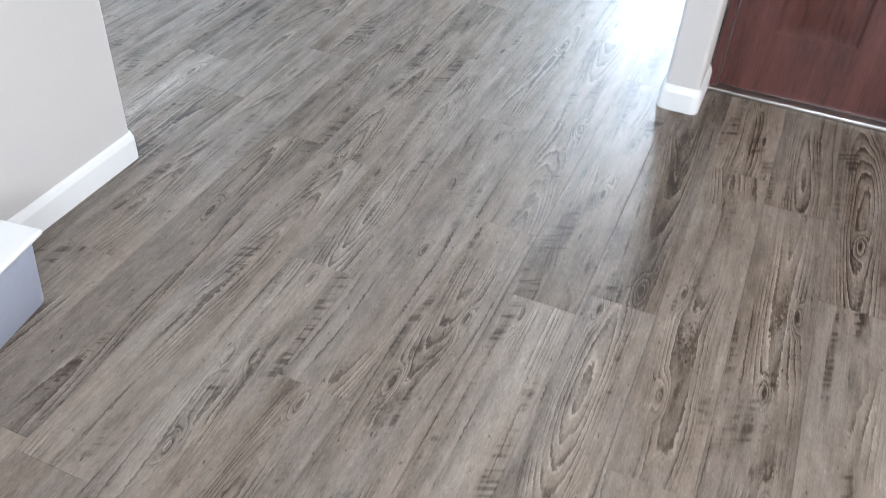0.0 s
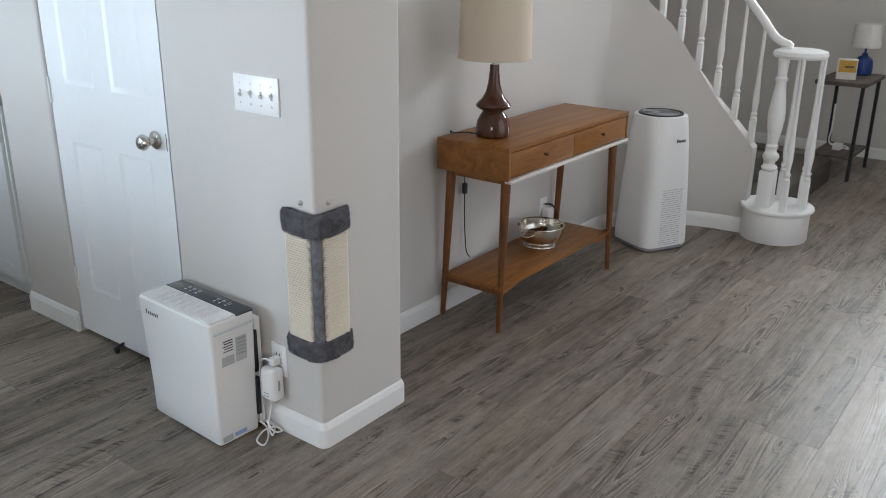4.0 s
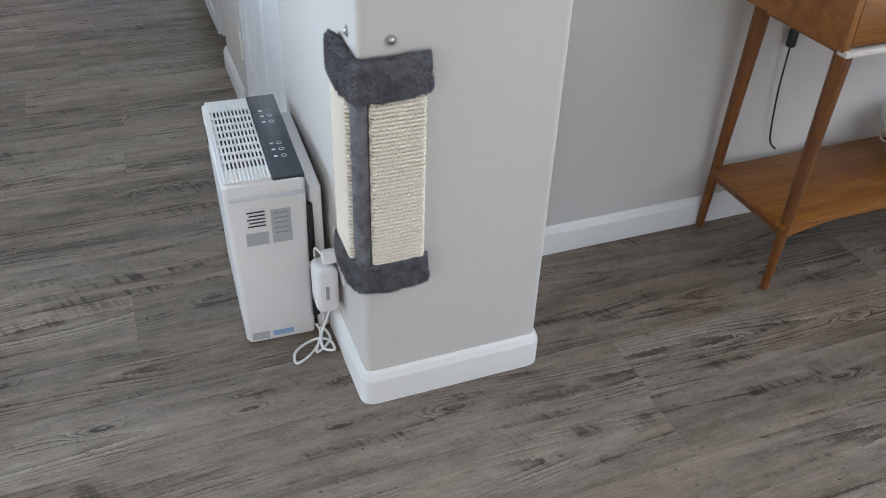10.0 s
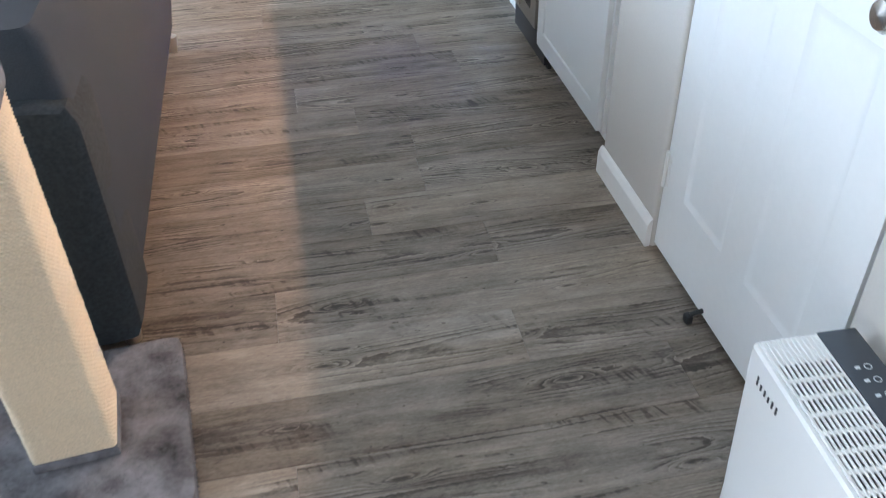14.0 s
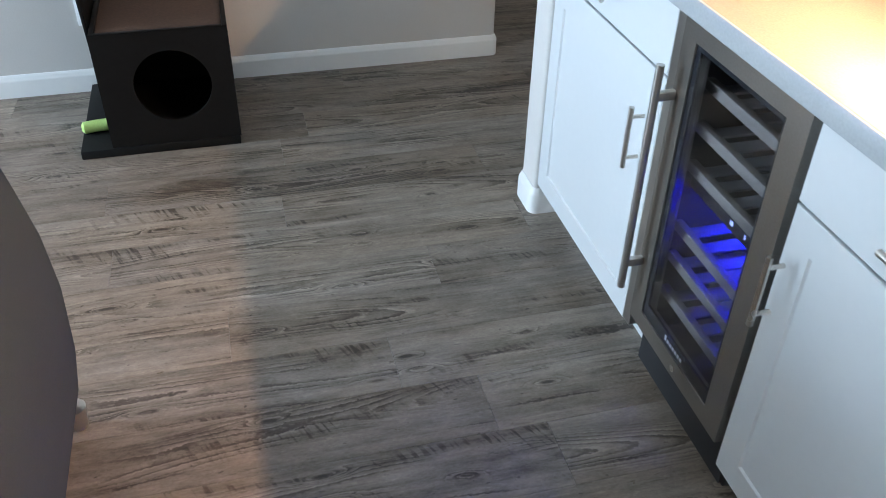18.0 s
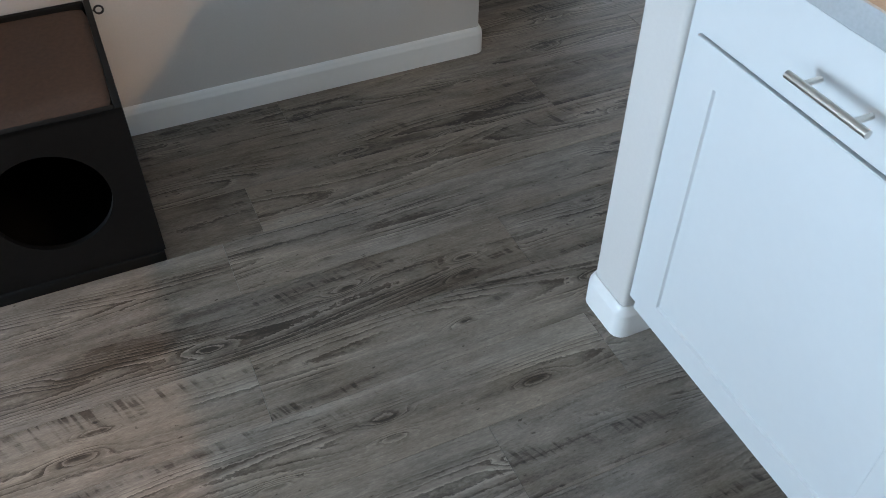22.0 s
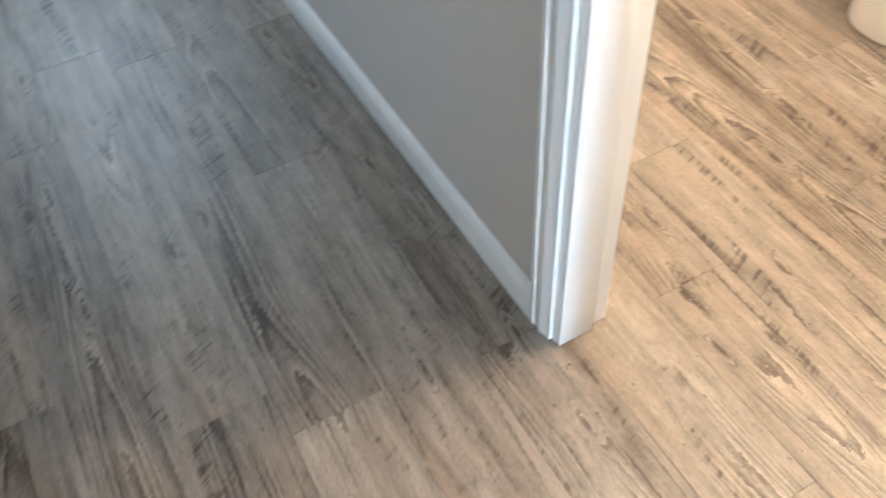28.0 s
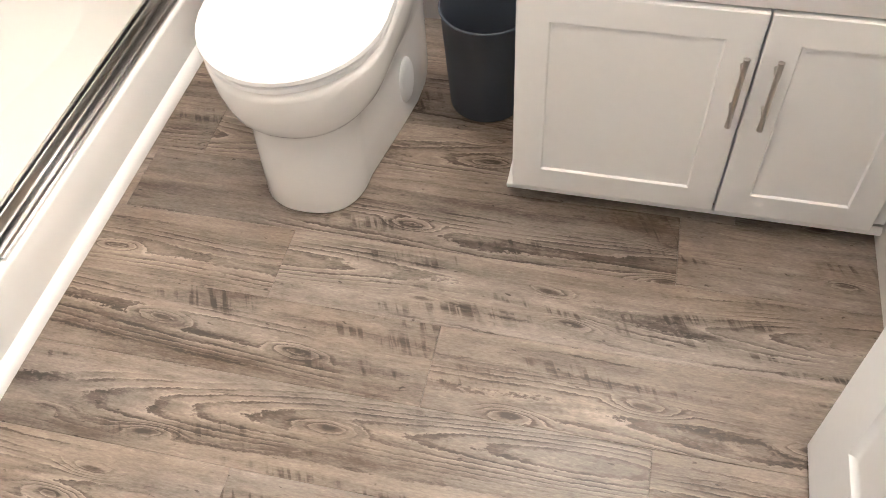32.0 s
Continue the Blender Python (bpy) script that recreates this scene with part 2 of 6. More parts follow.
    rim = math_node("MULTIPLY", ramp01(wide, 0.84, 0.93), ramp01(wide, 0.96, 1.0, 1.0, 0.0))
    near_heart = ramp01(math_node("ABSOLUTE", d), 0.030, 0.080, 1.0, 0.0)
    zone = math_node("MULTIPLY", near_heart, ramp01(noise_node(mapped(1.2, 2.2), 1.8, 2, 0.2), 0.43, 0.56))
    zone = math_node("MAXIMUM", zone, math_node("MULTIPLY", swell, 1.0))
    zone = math_node("MULTIPLY", zone, ramp01(noise_node(mapped(7, 22), 1.5, 3), 0.34, 0.60, 0.45, 1.0))
    flow = ramp01(noise_node(mapped(0.9, 5.0), 1.7, 3, 0.4), 0.42, 0.62)
    edge = math_node("MULTIPLY", flow, ramp01(noise_node(mapped(3.0, 12), 1.6, 3), 0.46, 0.60))
    # smudges crossed by saw marks, small ticks and pits
    patch = ramp01(noise_node(mapped(1.3, 9.0), 1.7, 3, 0.5), 0.55, 0.72)
    saw_marks = ramp01(noise_node(mapped(46, 5, -24), 1.7, 2, 0.2, 0.5), 0.50, 0.64)
    scrape = math_node("MULTIPLY", patch, math_node("MULTIPLY_ADD", saw_marks, 0.70, 0.30))
    tick = ramp01(noise_node(mapped(9.0, 64), 2.0, 3, 0.5, 0.6), 0.64, 0.72)
    pit = ramp01(noise_node(mapped(20, 46), 2.0, 2, 0.3, 0.5), 0.70, 0.76)
    fleck = ramp01(noise_node(mapped(12.0, 60), 2.3, 3, 0.5, 0.6), 0.60, 0.72)
    tone = math_node("MULTIPLY_ADD", cloud, 0.54, -0.27)
    for value, amount in ((fibre, 0.36), (mottle, 0.52), (grain, 0.46)):
        tone = math_node("ADD", tone, math_node("MULTIPLY_ADD", value, amount, -amount / 2))
    for value, amount in ((math_node("MULTIPLY", lines, zone), 0.35), (heart, 0.34), (math_node("MULTIPLY", bands, flow), 0.13), (ramp01(streak, 0.53, 0.70), 0.16), (math_node("MULTIPLY", rim, edge), 0.33), (scrape, 0.50), (tick, 0.15), (pit, 0.34)):
        tone = math_node("SUBTRACT", tone, math_node("MULTIPLY", value, amount))
    for value, amount in ((math_node("MULTIPLY", ramp01(late, 0.05, 0.3, 1.0, 0.0), zone), 0.20), (fleck, 0.12)):
        tone = math_node("ADD", tone, math_node("MULTIPLY", value, amount))
    tone = math_node("ADD", tone, math_node("MULTIPLY_ADD", rnd, 0.17, 0.478))
    ramp = n.new("ShaderNodeValToRGB")
    cr = ramp.color_ramp
    cr.elements[0].position, cr.elements[0].color = 0.04, (0.037, 0.026, 0.0185, 1)
    cr.elements[1].position, cr.elements[1].color = 0.95, (0.425, 0.355, 0.290, 1)
    for pos, c in ((0.26, (0.093, 0.070, 0.051)), (0.46, (0.176, 0.143, 0.115)), (0.68, (0.271, 0.225, 0.184))):
        e = cr.elements.new(pos)
        e.color = (*c, 1)
    l.new(tone, ramp.inputs[0])
    hue = n.new("ShaderNodeHueSaturation")
    l.new(ramp01(noise_node(mapped(0.8, 3.2), 1.6, 3, 0.3), 0.34, 0.66, 0.88, 1.14), hue.inputs["Saturation"])
    l.new(ramp.outputs[0], hue.inputs["Color"])
    l.new(hue.outputs[0], p.inputs["Base Color"])
    rr = n.new("ShaderNodeMapRange")
    rr.inputs["To Min"].default_value, rr.inputs["To Max"].default_value = 0.50, 0.33
    l.new(fibre, rr.inputs["Value"])
    l.new(rr.outputs[0], p.inputs["Roughness"])
    bp = n.new("ShaderNodeBump")
    bp.inputs["Strength"].default_value, bp.inputs["Distance"].default_value = 0.30, 0.0012
    l.new(tone, bp.inputs["Height"])
    l.new(bp.outputs[0], p.inputs["Normal"])
    return mat


def woven(name, light, dark, pitch, rough=0.9):
    """Sisal: rows of twisted cord."""
    mat = material(name, light, rough, 0, 0.12, 300, 0.0, 0.06)
    n, l = links(mat)
    geo = n.new("ShaderNodeNewGeometry")
    w = n.new("ShaderNodeTexWave")
    w.bands_direction = "DIAGONAL"
    w.inputs["Scale"].default_value = pitch
    w.inputs["Distortion"].default_value, w.inputs["Detail"].default_value = 1.2, 2
    l.new(geo.outputs["Position"], w.inputs["Vector"])
    b = n.new("ShaderNodeBump")
    b.inputs["Strength"].default_value, b.inputs["Distance"].default_value = 0.6, 0.002
    l.new(w.outputs["Fac"], b.inputs["Height"])
    l.new(b.outputs[0], n["Principled BSDF"].inputs["Normal"])
    return mat


def glow(name, colour, strength):
    mat = bpy.data.materials.new(name)
    mat.use_nodes = True
    p = mat.node_tree.nodes["Principled BSDF"]
    p.inputs["Base Color"].default_value = (*colour, 1)
    p.inputs["Emission Color"].default_value = (*colour, 1)
    p.inputs["Emission Strength"].default_value = strength
    return mat


def glass(name, tint=(1, 1, 1), rough=0.02):
    mat = bpy.data.materials.new(name)
    mat.use_nodes = True
    p = mat.node_tree.nodes["Principled BSDF"]
    p.inputs["Base Color"].default_value = (*tint, 1)
    p.inputs["Transmission Weight"].default_value = 1
    p.inputs["Roughness"].default_value, p.inputs["IOR"].default_value = rough, 1.45
    return mat


WALL = material("wall_paint", (0.60, 0.575, 0.55), 0.75, 0, 0.015, 180, 0.12, 0.012, 0.3)
CEIL = material("ceiling_paint", (0.80, 0.79, 0.77), 0.85, 0, 0.02, 150, 0.1, 0.02, 0.2)
TRIM = material("trim_paint", (0.80, 0.80, 0.79), 0.38, 0, 0.01, 40, 0.03, 0.015)
DOORPAINT = material("door_paint", (0.80, 0.81, 0.82), 0.36, 0, 0.01, 60, 0.04, 0.012)
CABINET = material("cabinet_paint", (0.64, 0.66, 0.67), 0.35, 0, 0.008, 50, 0.02, 0.012)
PLASTIC = material("white_plastic", (0.82, 0.82, 0.82), 0.32, 0, 0.006, 90, 0.02, 0.012)
GREYPLASTIC = material("grey_plastic", (0.33, 0.34, 0.36), 0.45, 0, 0.02, 90, 0.02, 0.02)
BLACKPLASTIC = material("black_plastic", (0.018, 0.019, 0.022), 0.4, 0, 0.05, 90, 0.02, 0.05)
PANELGLOSS = material("dark_control_glass", (0.045, 0.055, 0.07), 0.16, 0, 0.03, 60, 0.0, 0.04)
INK = material("print_ink", (0.05, 0.055, 0.065), 0.6, 0, 0.02, 60, 0, 0.02)
PALEINK = material("pale_print", (0.62, 0.66, 0.70), 0.5, 0, 0.02, 60, 0, 0.02)
STICKER = material("silver_sticker", (0.50, 0.52, 0.54), 0.4, 0.1, 0.08, 400, 0, 0.04)
BLUESTICKER = material("blue_sticker", (0.30, 0.46, 0.72), 0.4, 0, 0.08, 300, 0, 0.04)
DOORSTEEL = material("warm_brushed_steel", (0.36, 0.335, 0.305), 0.36, 1.0, 0.05, 220, 0.04, 0.05)
STEEL = material("brushed_steel", (0.56, 0.54, 0.51), 0.33, 1.0, 0.04, 220, 0.04, 0.05)
NICKEL = material("satin_nickel", (0.60, 0.57, 0.53), 0.28, 1.0, 0.03, 120, 0.02, 0.05)
DULLNICKEL = material("dull_nickel", (0.36, 0.34, 0.32), 0.36, 1.0, 0.08, 150, 0.04, 0.12)
CHROME = material("dark_chrome", (0.55, 0.54, 0.53), 0.24, 1.0, 0.05, 90, 0.02, 0.08)
SILVER = material("tarnished_silver", (0.66, 0.62, 0.56), 0.2, 1.0, 0.08, 60, 0.03, 0.12)
PLUSH = material("grey_plush", (0.16, 0.16, 0.178), 0.95, 0, 0.16, 90, 0.6, 0.32, 0.2, 30)
PLUSHPAD = material("grey_plush_pad", (0.145, 0.140, 0.150), 0.95, 0, 0.16, 90, 0.6, 0.62, 0.2, 13)
SISAL = woven("sisal_cord", (0.70, 0.585, 0.44), (0.46, 0.38, 0.27), 60)
ROPE = material("sisal_rope", (0.86, 0.80, 0.70), 0.92, 0, 0.08, 350, 0.15, 0.06, 0.2)
# backing coloured dark brown so the gaps between cords look shaded
ROPEGAP = material("sisal_gap_shade", (0.36, 0.29, 0.20), 0.95, 0, 0.10, 300, 0.1, 0.06, 0.2)
WALNUT = wood("walnut_console", (0.155, 0.052, 0.009), (0.345, 0.138, 0.026), 0, 0.42, 16, 16)
# darker copy of the console walnut: the legs' shade is in its colour
WALNUTLEG = wood("walnut_leg", (0.095, 0.031, 0.008), (0.24, 0.086, 0.021), 2, 0.42, 12, 22)
PALEWOOD = material("pale_edge", (0.70, 0.64, 0.60), 0.4, 0, 0.05, 50, 0.02, 0.05)
BROWNGLAZE = material("brown_glaze", (0.085, 0.032, 0.017), 0.14, 0, 0.16, 12, 0.03, 0.12)
LINEN = material("linen_shade", (0.64, 0.55, 0.44), 0.9, 0, 0.07, 500, 0.3, 0.04, 0.2)
CHERRY = wood("dark_cherry", (0.050, 0.018, 0.015), (0.125, 0.046, 0.038), 2, 0.3, 12, 12)
SOFA = material("sofa_fabric", (0.046, 0.054, 0.066), 0.95, 0, 0.12, 420, 0.6, 0.06, 0.2)
SOFADARK = material("sofa_dark_velour", (0.028, 0.034, 0.040), 0.85, 0, 0.25, 120, 0.5, 0.2, 0.3)
BLACKWOOD = material("black_paint_wood", (0.006, 0.006, 0.006), 0.55, 0, 0.15, 70, 0.12, 0.12, 0.16)
CARDBOARD = material("brown_lining", (0.066, 0.034, 0.020), 0.85, 0, 0.16, 90, 0.3, 0.14)
LIMETOY = material("lime_felt", (0.52, 0.72, 0.22), 0.9, 0, 0.08, 200, 0.4, 0.06)
BLUEGLAZE = material("blue_glaze", (0.02, 0.05, 0.22), 0.15, 0, 0.1, 30, 0.02, 0.1)
SLATE = material("slate_grey_paint", (0.20, 0.212, 0.235), 0.4, 0, 0.05, 40, 0.05, 0.08)
VANITYPAINT = material("vanity_paint", (0.80, 0.79, 0.77), 0.35, 0, 0.008, 50, 0.02, 0.012)
COUNTER = material("tan_laminate", (0.36, 0.30, 0.235), 0.35, 0, 0.10, 260, 0.02, 0.05)
COUNTEREDGE = material("counter_edge", (0.40, 0.42, 0.435), 0.35, 0, 0.06, 200, 0.02, 0.04)
TILE = material("brown_wall_tile", (0.115, 0.078, 0.070), 0.22, 0, 0.10, 40, 0.03, 0.16)
GROUT = material("pale_grout", (0.66, 0.61, 0.56), 0.9, 0, 0.08, 200, 0.2, 0.06)
CERAMIC = material("white_vitreous", (0.84, 0.83, 0.81), 0.10, 0, 0.004, 30, 0.0, 0.008)
ACRYLIC = material("cream_acrylic", (0.82, 0.80, 0.76), 0.25, 0, 0.01, 30, 0.01, 0.02)
BINPLASTIC = material("slate_blue_plastic", (0.034, 0.041, 0.055), 0.5, 0, 0.04, 150, 0.05, 0.04)
FROST = material("milky_plastic", (0.40, 0.43, 0.52), 0.35, 0, 0.03, 60, 0.05, 0.05)
CARPET = material("taupe_carpet", (0.105, 0.092, 0.080), 0.95, 0, 0.2, 250, 0.7, 0.08, 0.2)
RACKSLAT = material("rack_slat_metal", (0.30, 0.30, 0.32), 0.4, 0.0, 0.04, 120, 0.02, 0.04)
RACKWOOD = material("rack_front", (0.30, 0.265, 0.235), 0.45, 0.1, 0.08, 120, 0.03, 0.06)
STRIKEHOLE = material("bored_wood", (0.20, 0.13, 0.07), 0.8, 0, 0.1, 90, 0.1, 0.1)
BRONZE = material("dull_bronze", (0.30, 0.29, 0.28), 0.45, 0.2, 0.1, 120, 0.05, 0.1)
BRONZEKNOB = material("bronze_knob", (0.10, 0.06, 0.04), 0.35, 0.9, 0.1, 120, 0.02, 0.1)
STEELLEG = material("black_steel", (0.02, 0.021, 0.023), 0.45, 0.3, 0.06, 80, 0.04, 0.06)
RUSTICTOP = wood("rustic_table_wood", (0.06, 0.045, 0.037), (0.15, 0.12, 0.10), 0, 0.6, 12, 14)
MUSTARD = material("mustard_card", (0.62, 0.36, 0.06), 0.6, 0, 0.06, 80, 0.02, 0.05)
PAPER = material("white_card", (0.78, 0.76, 0.72), 0.7, 0, 0.03, 80, 0.02, 0.04)
BLUEGLOW = glow("blue_cooler_light", (0.01, 0.01, 1.0), 22.0)
STRIPGLOW = glow("warm_strip_glow", (1.0, 0.70, 0.40), 3.0)
DARKGLASS = glass("smoked_glass", (0.50, 0.52, 0.56))
CLEARGLASS = glass("clear_glass")
PLANK = plank_material("grey_oak_board", True)
PLANKREST = plank_material("grey_oak_boards", False)

# ---------------------------------------------------------------- mesh helpers
I4 = Matrix.Identity(4)


def box(bm, x0, x1, y0, y1, z0, z1, bevel=0.0, seg=2, m=I4):
    vs = [bm.verts.new(m @ Vector((x, y, z))) for x in (x0, x1) for y in (y0, y1) for z in (z0, z1)]
    fs = [bm.faces.new([vs[k] for k in f]) for f in ((0, 1, 3, 2), (4, 6, 7, 5), (0, 4, 5, 1), (2, 3, 7, 6), (0, 2, 6, 4), (1, 5, 7, 3))]
    if bevel:
        es = list({e for f in fs for e in f.edges})
        bmesh.ops.bevel(bm, geom=es, offset=bevel, segments=seg, profile=0.5, affect="EDGES", clamp_overlap=True)
    return bm


def boxes(*rows, bevel=0.0, seg=2):
    bm = bmesh.new()
    for r in rows:
        box(bm, *r, bevel=bevel, seg=seg)
    return bm


def loft(bm, rings, close=True, cap=True):
    """Skin between rings of equal count."""
    rows = [[bm.verts.new(v) for v in r] for r in rings]
    k = len(rows[0])
    for a, b in zip(rows, rows[1:]):
        for i in range(k if close else k - 1):
            j = (i + 1) % k
            bm.faces.new((a[i], a[j], b[j], b[i]))
    if cap and close:
        bm.faces.new(rows[0][::-1])
        bm.faces.new(rows[-1])
    return bm


def lathe(bm, profile, cx=0.0, cy=0.0, seg=28, cap=True):
    rings = [[(cx + r * math.cos(2 * math.pi * k / seg), cy + r * math.sin(2 * math.pi * k / seg), z) for k in range(seg)] for r, z in profile]
    return loft(bm, rings, cap=cap)


def tube(bm, pts, r, seg=8, cap=True):
    pts = [Vector(p) for p in pts]
    rings, side = [], None
    for i, p in enumerate(pts):
        t = (pts[min(i + 1, len(pts) - 1)] - pts[max(i - 1, 0)]).normalized()
        if side is None:
            side = t.orthogonal().normalized()
        side = (side - t * side.dot(t)).normalized()
        up = t.cross(side)
        rad = r(i / (len(pts) - 1)) if callable(r) else r
        rings.append([p + rad * (math.cos(2 * math.pi * k / seg) * side + math.sin(2 * math.pi * k / seg) * up) for k in range(seg)])
    return loft(bm, rings, cap=cap)


def smooth_path(pts, n=6):
    """Catmull-Rom through the points."""
    pts = [Vector(p) for p in pts]
    out = []
    for i in range(len(pts) - 1):
        a, b, c, d = pts[max(i - 1, 0)], pts[i], pts[i + 1], pts[min(i + 2, len(pts) - 1)]
        for k in range(n):
            t = k / n
            out.append(0.5 * (2 * b + (c - a) * t + (2 * a - 5 * b + 4 * c - d) * t * t + (3 * b - a - 3 * c + d) * t ** 3))
    return out + [pts[-1]]


def finish(bm, name, mat, smooth=False):
    bmesh.ops.recalc_face_normals(bm, faces=bm.faces)
    me = bpy.data.meshes.new(name)
    bm.to_mesh(me)
    bm.free()
    me.materials.append(mat)
    if smooth:
        me.polygons.foreach_set("use_smooth", [True] * len(me.polygons))
        me.set_sharp_from_angle(angle=radians(38))
    return me


def thing(name, label, category, x=0, y=0, z=0, rz=0, group="", rx=0, ry=0):
    ob = new(name)
    ob.empty_display_size = 0.1
    ob.matrix_world = pose(x, y, z, rx, ry, rz)
    return tagged(ob, label, category, group)


def part(name, bm, mat, parent, label="", smooth=True):
    ob = new(name, finish(bm, name, mat, smooth))
    ob.parent = parent
    return tagged(ob, label) if label else ob


def solid(name, bm, mat, label="", category="", kind="", smooth=True, group=""):
    return tagged(new(name, finish(bm, name, mat, smooth)), label, category, group, kind)


def structure(name, bm, mat, label="", smooth=False):
    return tagged(new(name, finish(bm, name, mat, smooth)), label, "", "", "structure")


def fillet(path, r, n=5):
    out = []
    for i, p in enumerate(path):
        p = Vector(p)
        if 0 < i < len(path) - 1:
            a, b = (Vector(path[i - 1]) - p).normalized(), (Vector(path[i + 1]) - p).normalized()
            q0, q1 = p + a * r, p + b * r
            for k in range(n + 1):
                t = k / n
                out.append((1 - t) ** 2 * q0 + 2 * t * (1 - t) * p + t * t * q1)
        else:
            out.append(p)
    return out


SKIRT = [(0, 0), (0.0135, 0), (0.0135, 0.063), (0.0125, 0.069), (0.0095, 0.073), (0.0090, 0.077), (0.0060, 0.083), (0.0025, 0.087), (0, 0.087)]


def sweep(bm, path, profile, out=1):
    """Runs a profile of (away from the wall, height) along a path on the wall's face; out: 1 to the right of the way, -1 to its left."""
    pts = [Vector(p) for p in path]
    rings = []
    for i, p in enumerate(pts):
        d0 = (p - pts[i - 1]).normalized() if i else None
        d1 = (pts[i + 1] - p).normalized() if i < len(pts) - 1 else None
        d0, d1 = d0 or d1, d1 or d0
        n0, n1 = Vector((d0.y, -d0.x)) * out, Vector((d1.y, -d1.x)) * out
        m = (n0 + n1).normalized()
        m = m / max(0.4, m.dot(n0))
        rings.append([(p.x + m.x * d, p.y + m.y * d, z) for d, z in profile])
    return loft(bm, rings)


def baseboard(path, out=1, r=0.018):
    bm = bmesh.new()
    sweep(bm, fillet([Vector(p) for p in path], r) if len(path) > 2 else [Vector(p) for p in path], SKIRT, out)
    return structure("baseboard", bm, TRIM, "white painted baseboard with a moulded top edge", True)


def plates(bm, x0, x1, z0, z1, y0, y1, holes, m=I4, bevel=0.0):
    """A plate in the xz plane with rectangular holes."""
    xs = sorted({x0, x1, *(v for h in holes for v in h[:2])})
    zs = sorted({z0, z1, *(v for h in holes for v in h[2:])})
    for a, b in zip(zs, zs[1:]):
        start = None
        for c, d in zip(xs, xs[1:]):
            inside = any(h[0] <= c and d <= h[1] and h[2] <= a and b <= h[3] for h in holes)
            if not inside and start is None:
                start = c
            if inside and start is not None:
                box(bm, start, c, y0, y1, a, b, bevel, 1, m)
                start = None
        if start is not None:
            box(bm, start, xs[-1], y0, y1, a, b, bevel, 1, m)
    return bm


def sunk_panel(bm, h, y_face, deep, field, m=I4):
    """A sunk panel that slopes in from the edge of the hole; field: how far the raised middle comes back up."""
    a, b, c, d = h
    rings = []
    for inset, y in ((0, y_face), (0.010, y_face + deep), (0.022, y_face + deep), (0.045, y_face + deep - field)):
        rings.append([m @ Vector(v) for v in ((a + inset, y, c + inset), (b - inset, y, c + inset), (b - inset, y, d - inset), (a + inset, y, d - inset))])
    rows = [[bm.verts.new(v) for v in r] for r in rings]
    for p, q in zip(rows, rows[1:]):
        for i in range(4):
            j = (i + 1) % 4
            bm.faces.new((p[i], p[j], q[j], q[i]))
    bm.faces.new(rows[-1])


def panel_slab(w, h, t, holes, deep=0.007, field=0.005):
    """Door leaf: x across, its face at y = 0 looking to -y, thickness t."""
    bm = bmesh.new()
    box(bm, 0, w, deep + 0.004, t, 0, h)
    plates(bm, 0, w, 0, h, 0, deep + 0.004, holes)
    for q in holes:
        sunk_panel(bm, q, 0.0, deep, field)
    return bm


def six_panels(w, h):
    s, c = 0.11, 0.105
    xa, xb = (s, w / 2 - c / 2), (w / 2 + c / 2, w - s)
    rows = ((0.20, 0.815), (1.035, h - 0.46), (h - 0.36, h - 0.12))
    return [(*x, *z) for x in (xa, xb) for z in rows]

# ---------------------------------------------------------------- the large structure
H = 3.15          # ceiling height
XW, XE, YS, YN = -5.0, 6.3, -5.0, 7.0

structure("ground_slab", boxes((XW - 0.2, XE + 0.2, YS - 0.2, YN + 0.2, -0.12, -0.008)), GROUT, "concrete slab under the floor")
bm = bmesh.new()
loft(bm, [[(x, y, z) for x, y in ((XW - 0.2, YS - 0.2), (-0.25, YS - 0.2), (-0.25, -2.15), (XE + 0.2, -2.15), (XE + 0.2, YN + 0.2), (XW - 0.2, YN + 0.2))] for z in (H, H + 0.12)])
structure("ceiling", bm, CEIL, "white painted ceiling")


def wall_run(name, axis, at0, at1, a, b, openings=(), bevel=0.0, label="pale grey painted wall", z1=H):
    """A wall between two planes, from a to b along the other axis, with openings (from, to, sill, head)."""
    bm = bmesh.new()
    rows = []
    edge = a
    for o0, o1, sill, head in sorted(openings):
        rows.append((edge, o0, 0, z1))
        if sill > 0:
            rows.append((o0, o1, 0, sill))
        if head < z1:
            rows.append((o0, o1, head, z1))
        edge = o1
    rows.append((edge, b, 0, z1))
    for p, q, s, t in rows:
        if q - p > 1e-4:
            if axis == "x":
                box(bm, at0, at1, p, q, s, t)
            else:
                box(bm, p, q, at0, at1, s, t)
    return structure(name, bm, WALL, label)


def rounded_wall(name, outline, r=0.014, z0=0.0, z1=H, corners=None, label="pale grey painted wall with rounded corners"):
    """A wall block from its outline, with its outer corners rounded."""
    pts = [Vector(p) for p in outline]
    out = []
    for i, p in enumerate(pts):
        if corners is None or i in corners:
            a, b = (pts[i - 1] - p).normalized(), (pts[(i + 1) % len(pts)] - p).normalized()
            q0, q1 = p + a * r, p + b * r
            out += [(1 - t) ** 2 * q0 + 2 * t * (1 - t) * p + t * t * q1 for t in (0, 0.2, 0.4, 0.6, 0.8, 1)]
        else:
            out.append(p)
    bm = bmesh.new()
    loft(bm, [[(p.x, p.y, z) for p in out] for z in (z0, z1)])
    return structure(name, bm, WALL, label, True)


structure("ceiling_bath", boxes((0.80, 3.20, 1.80, 3.585, 2.62, 2.66)), CEIL, "white painted bathroom ceiling")
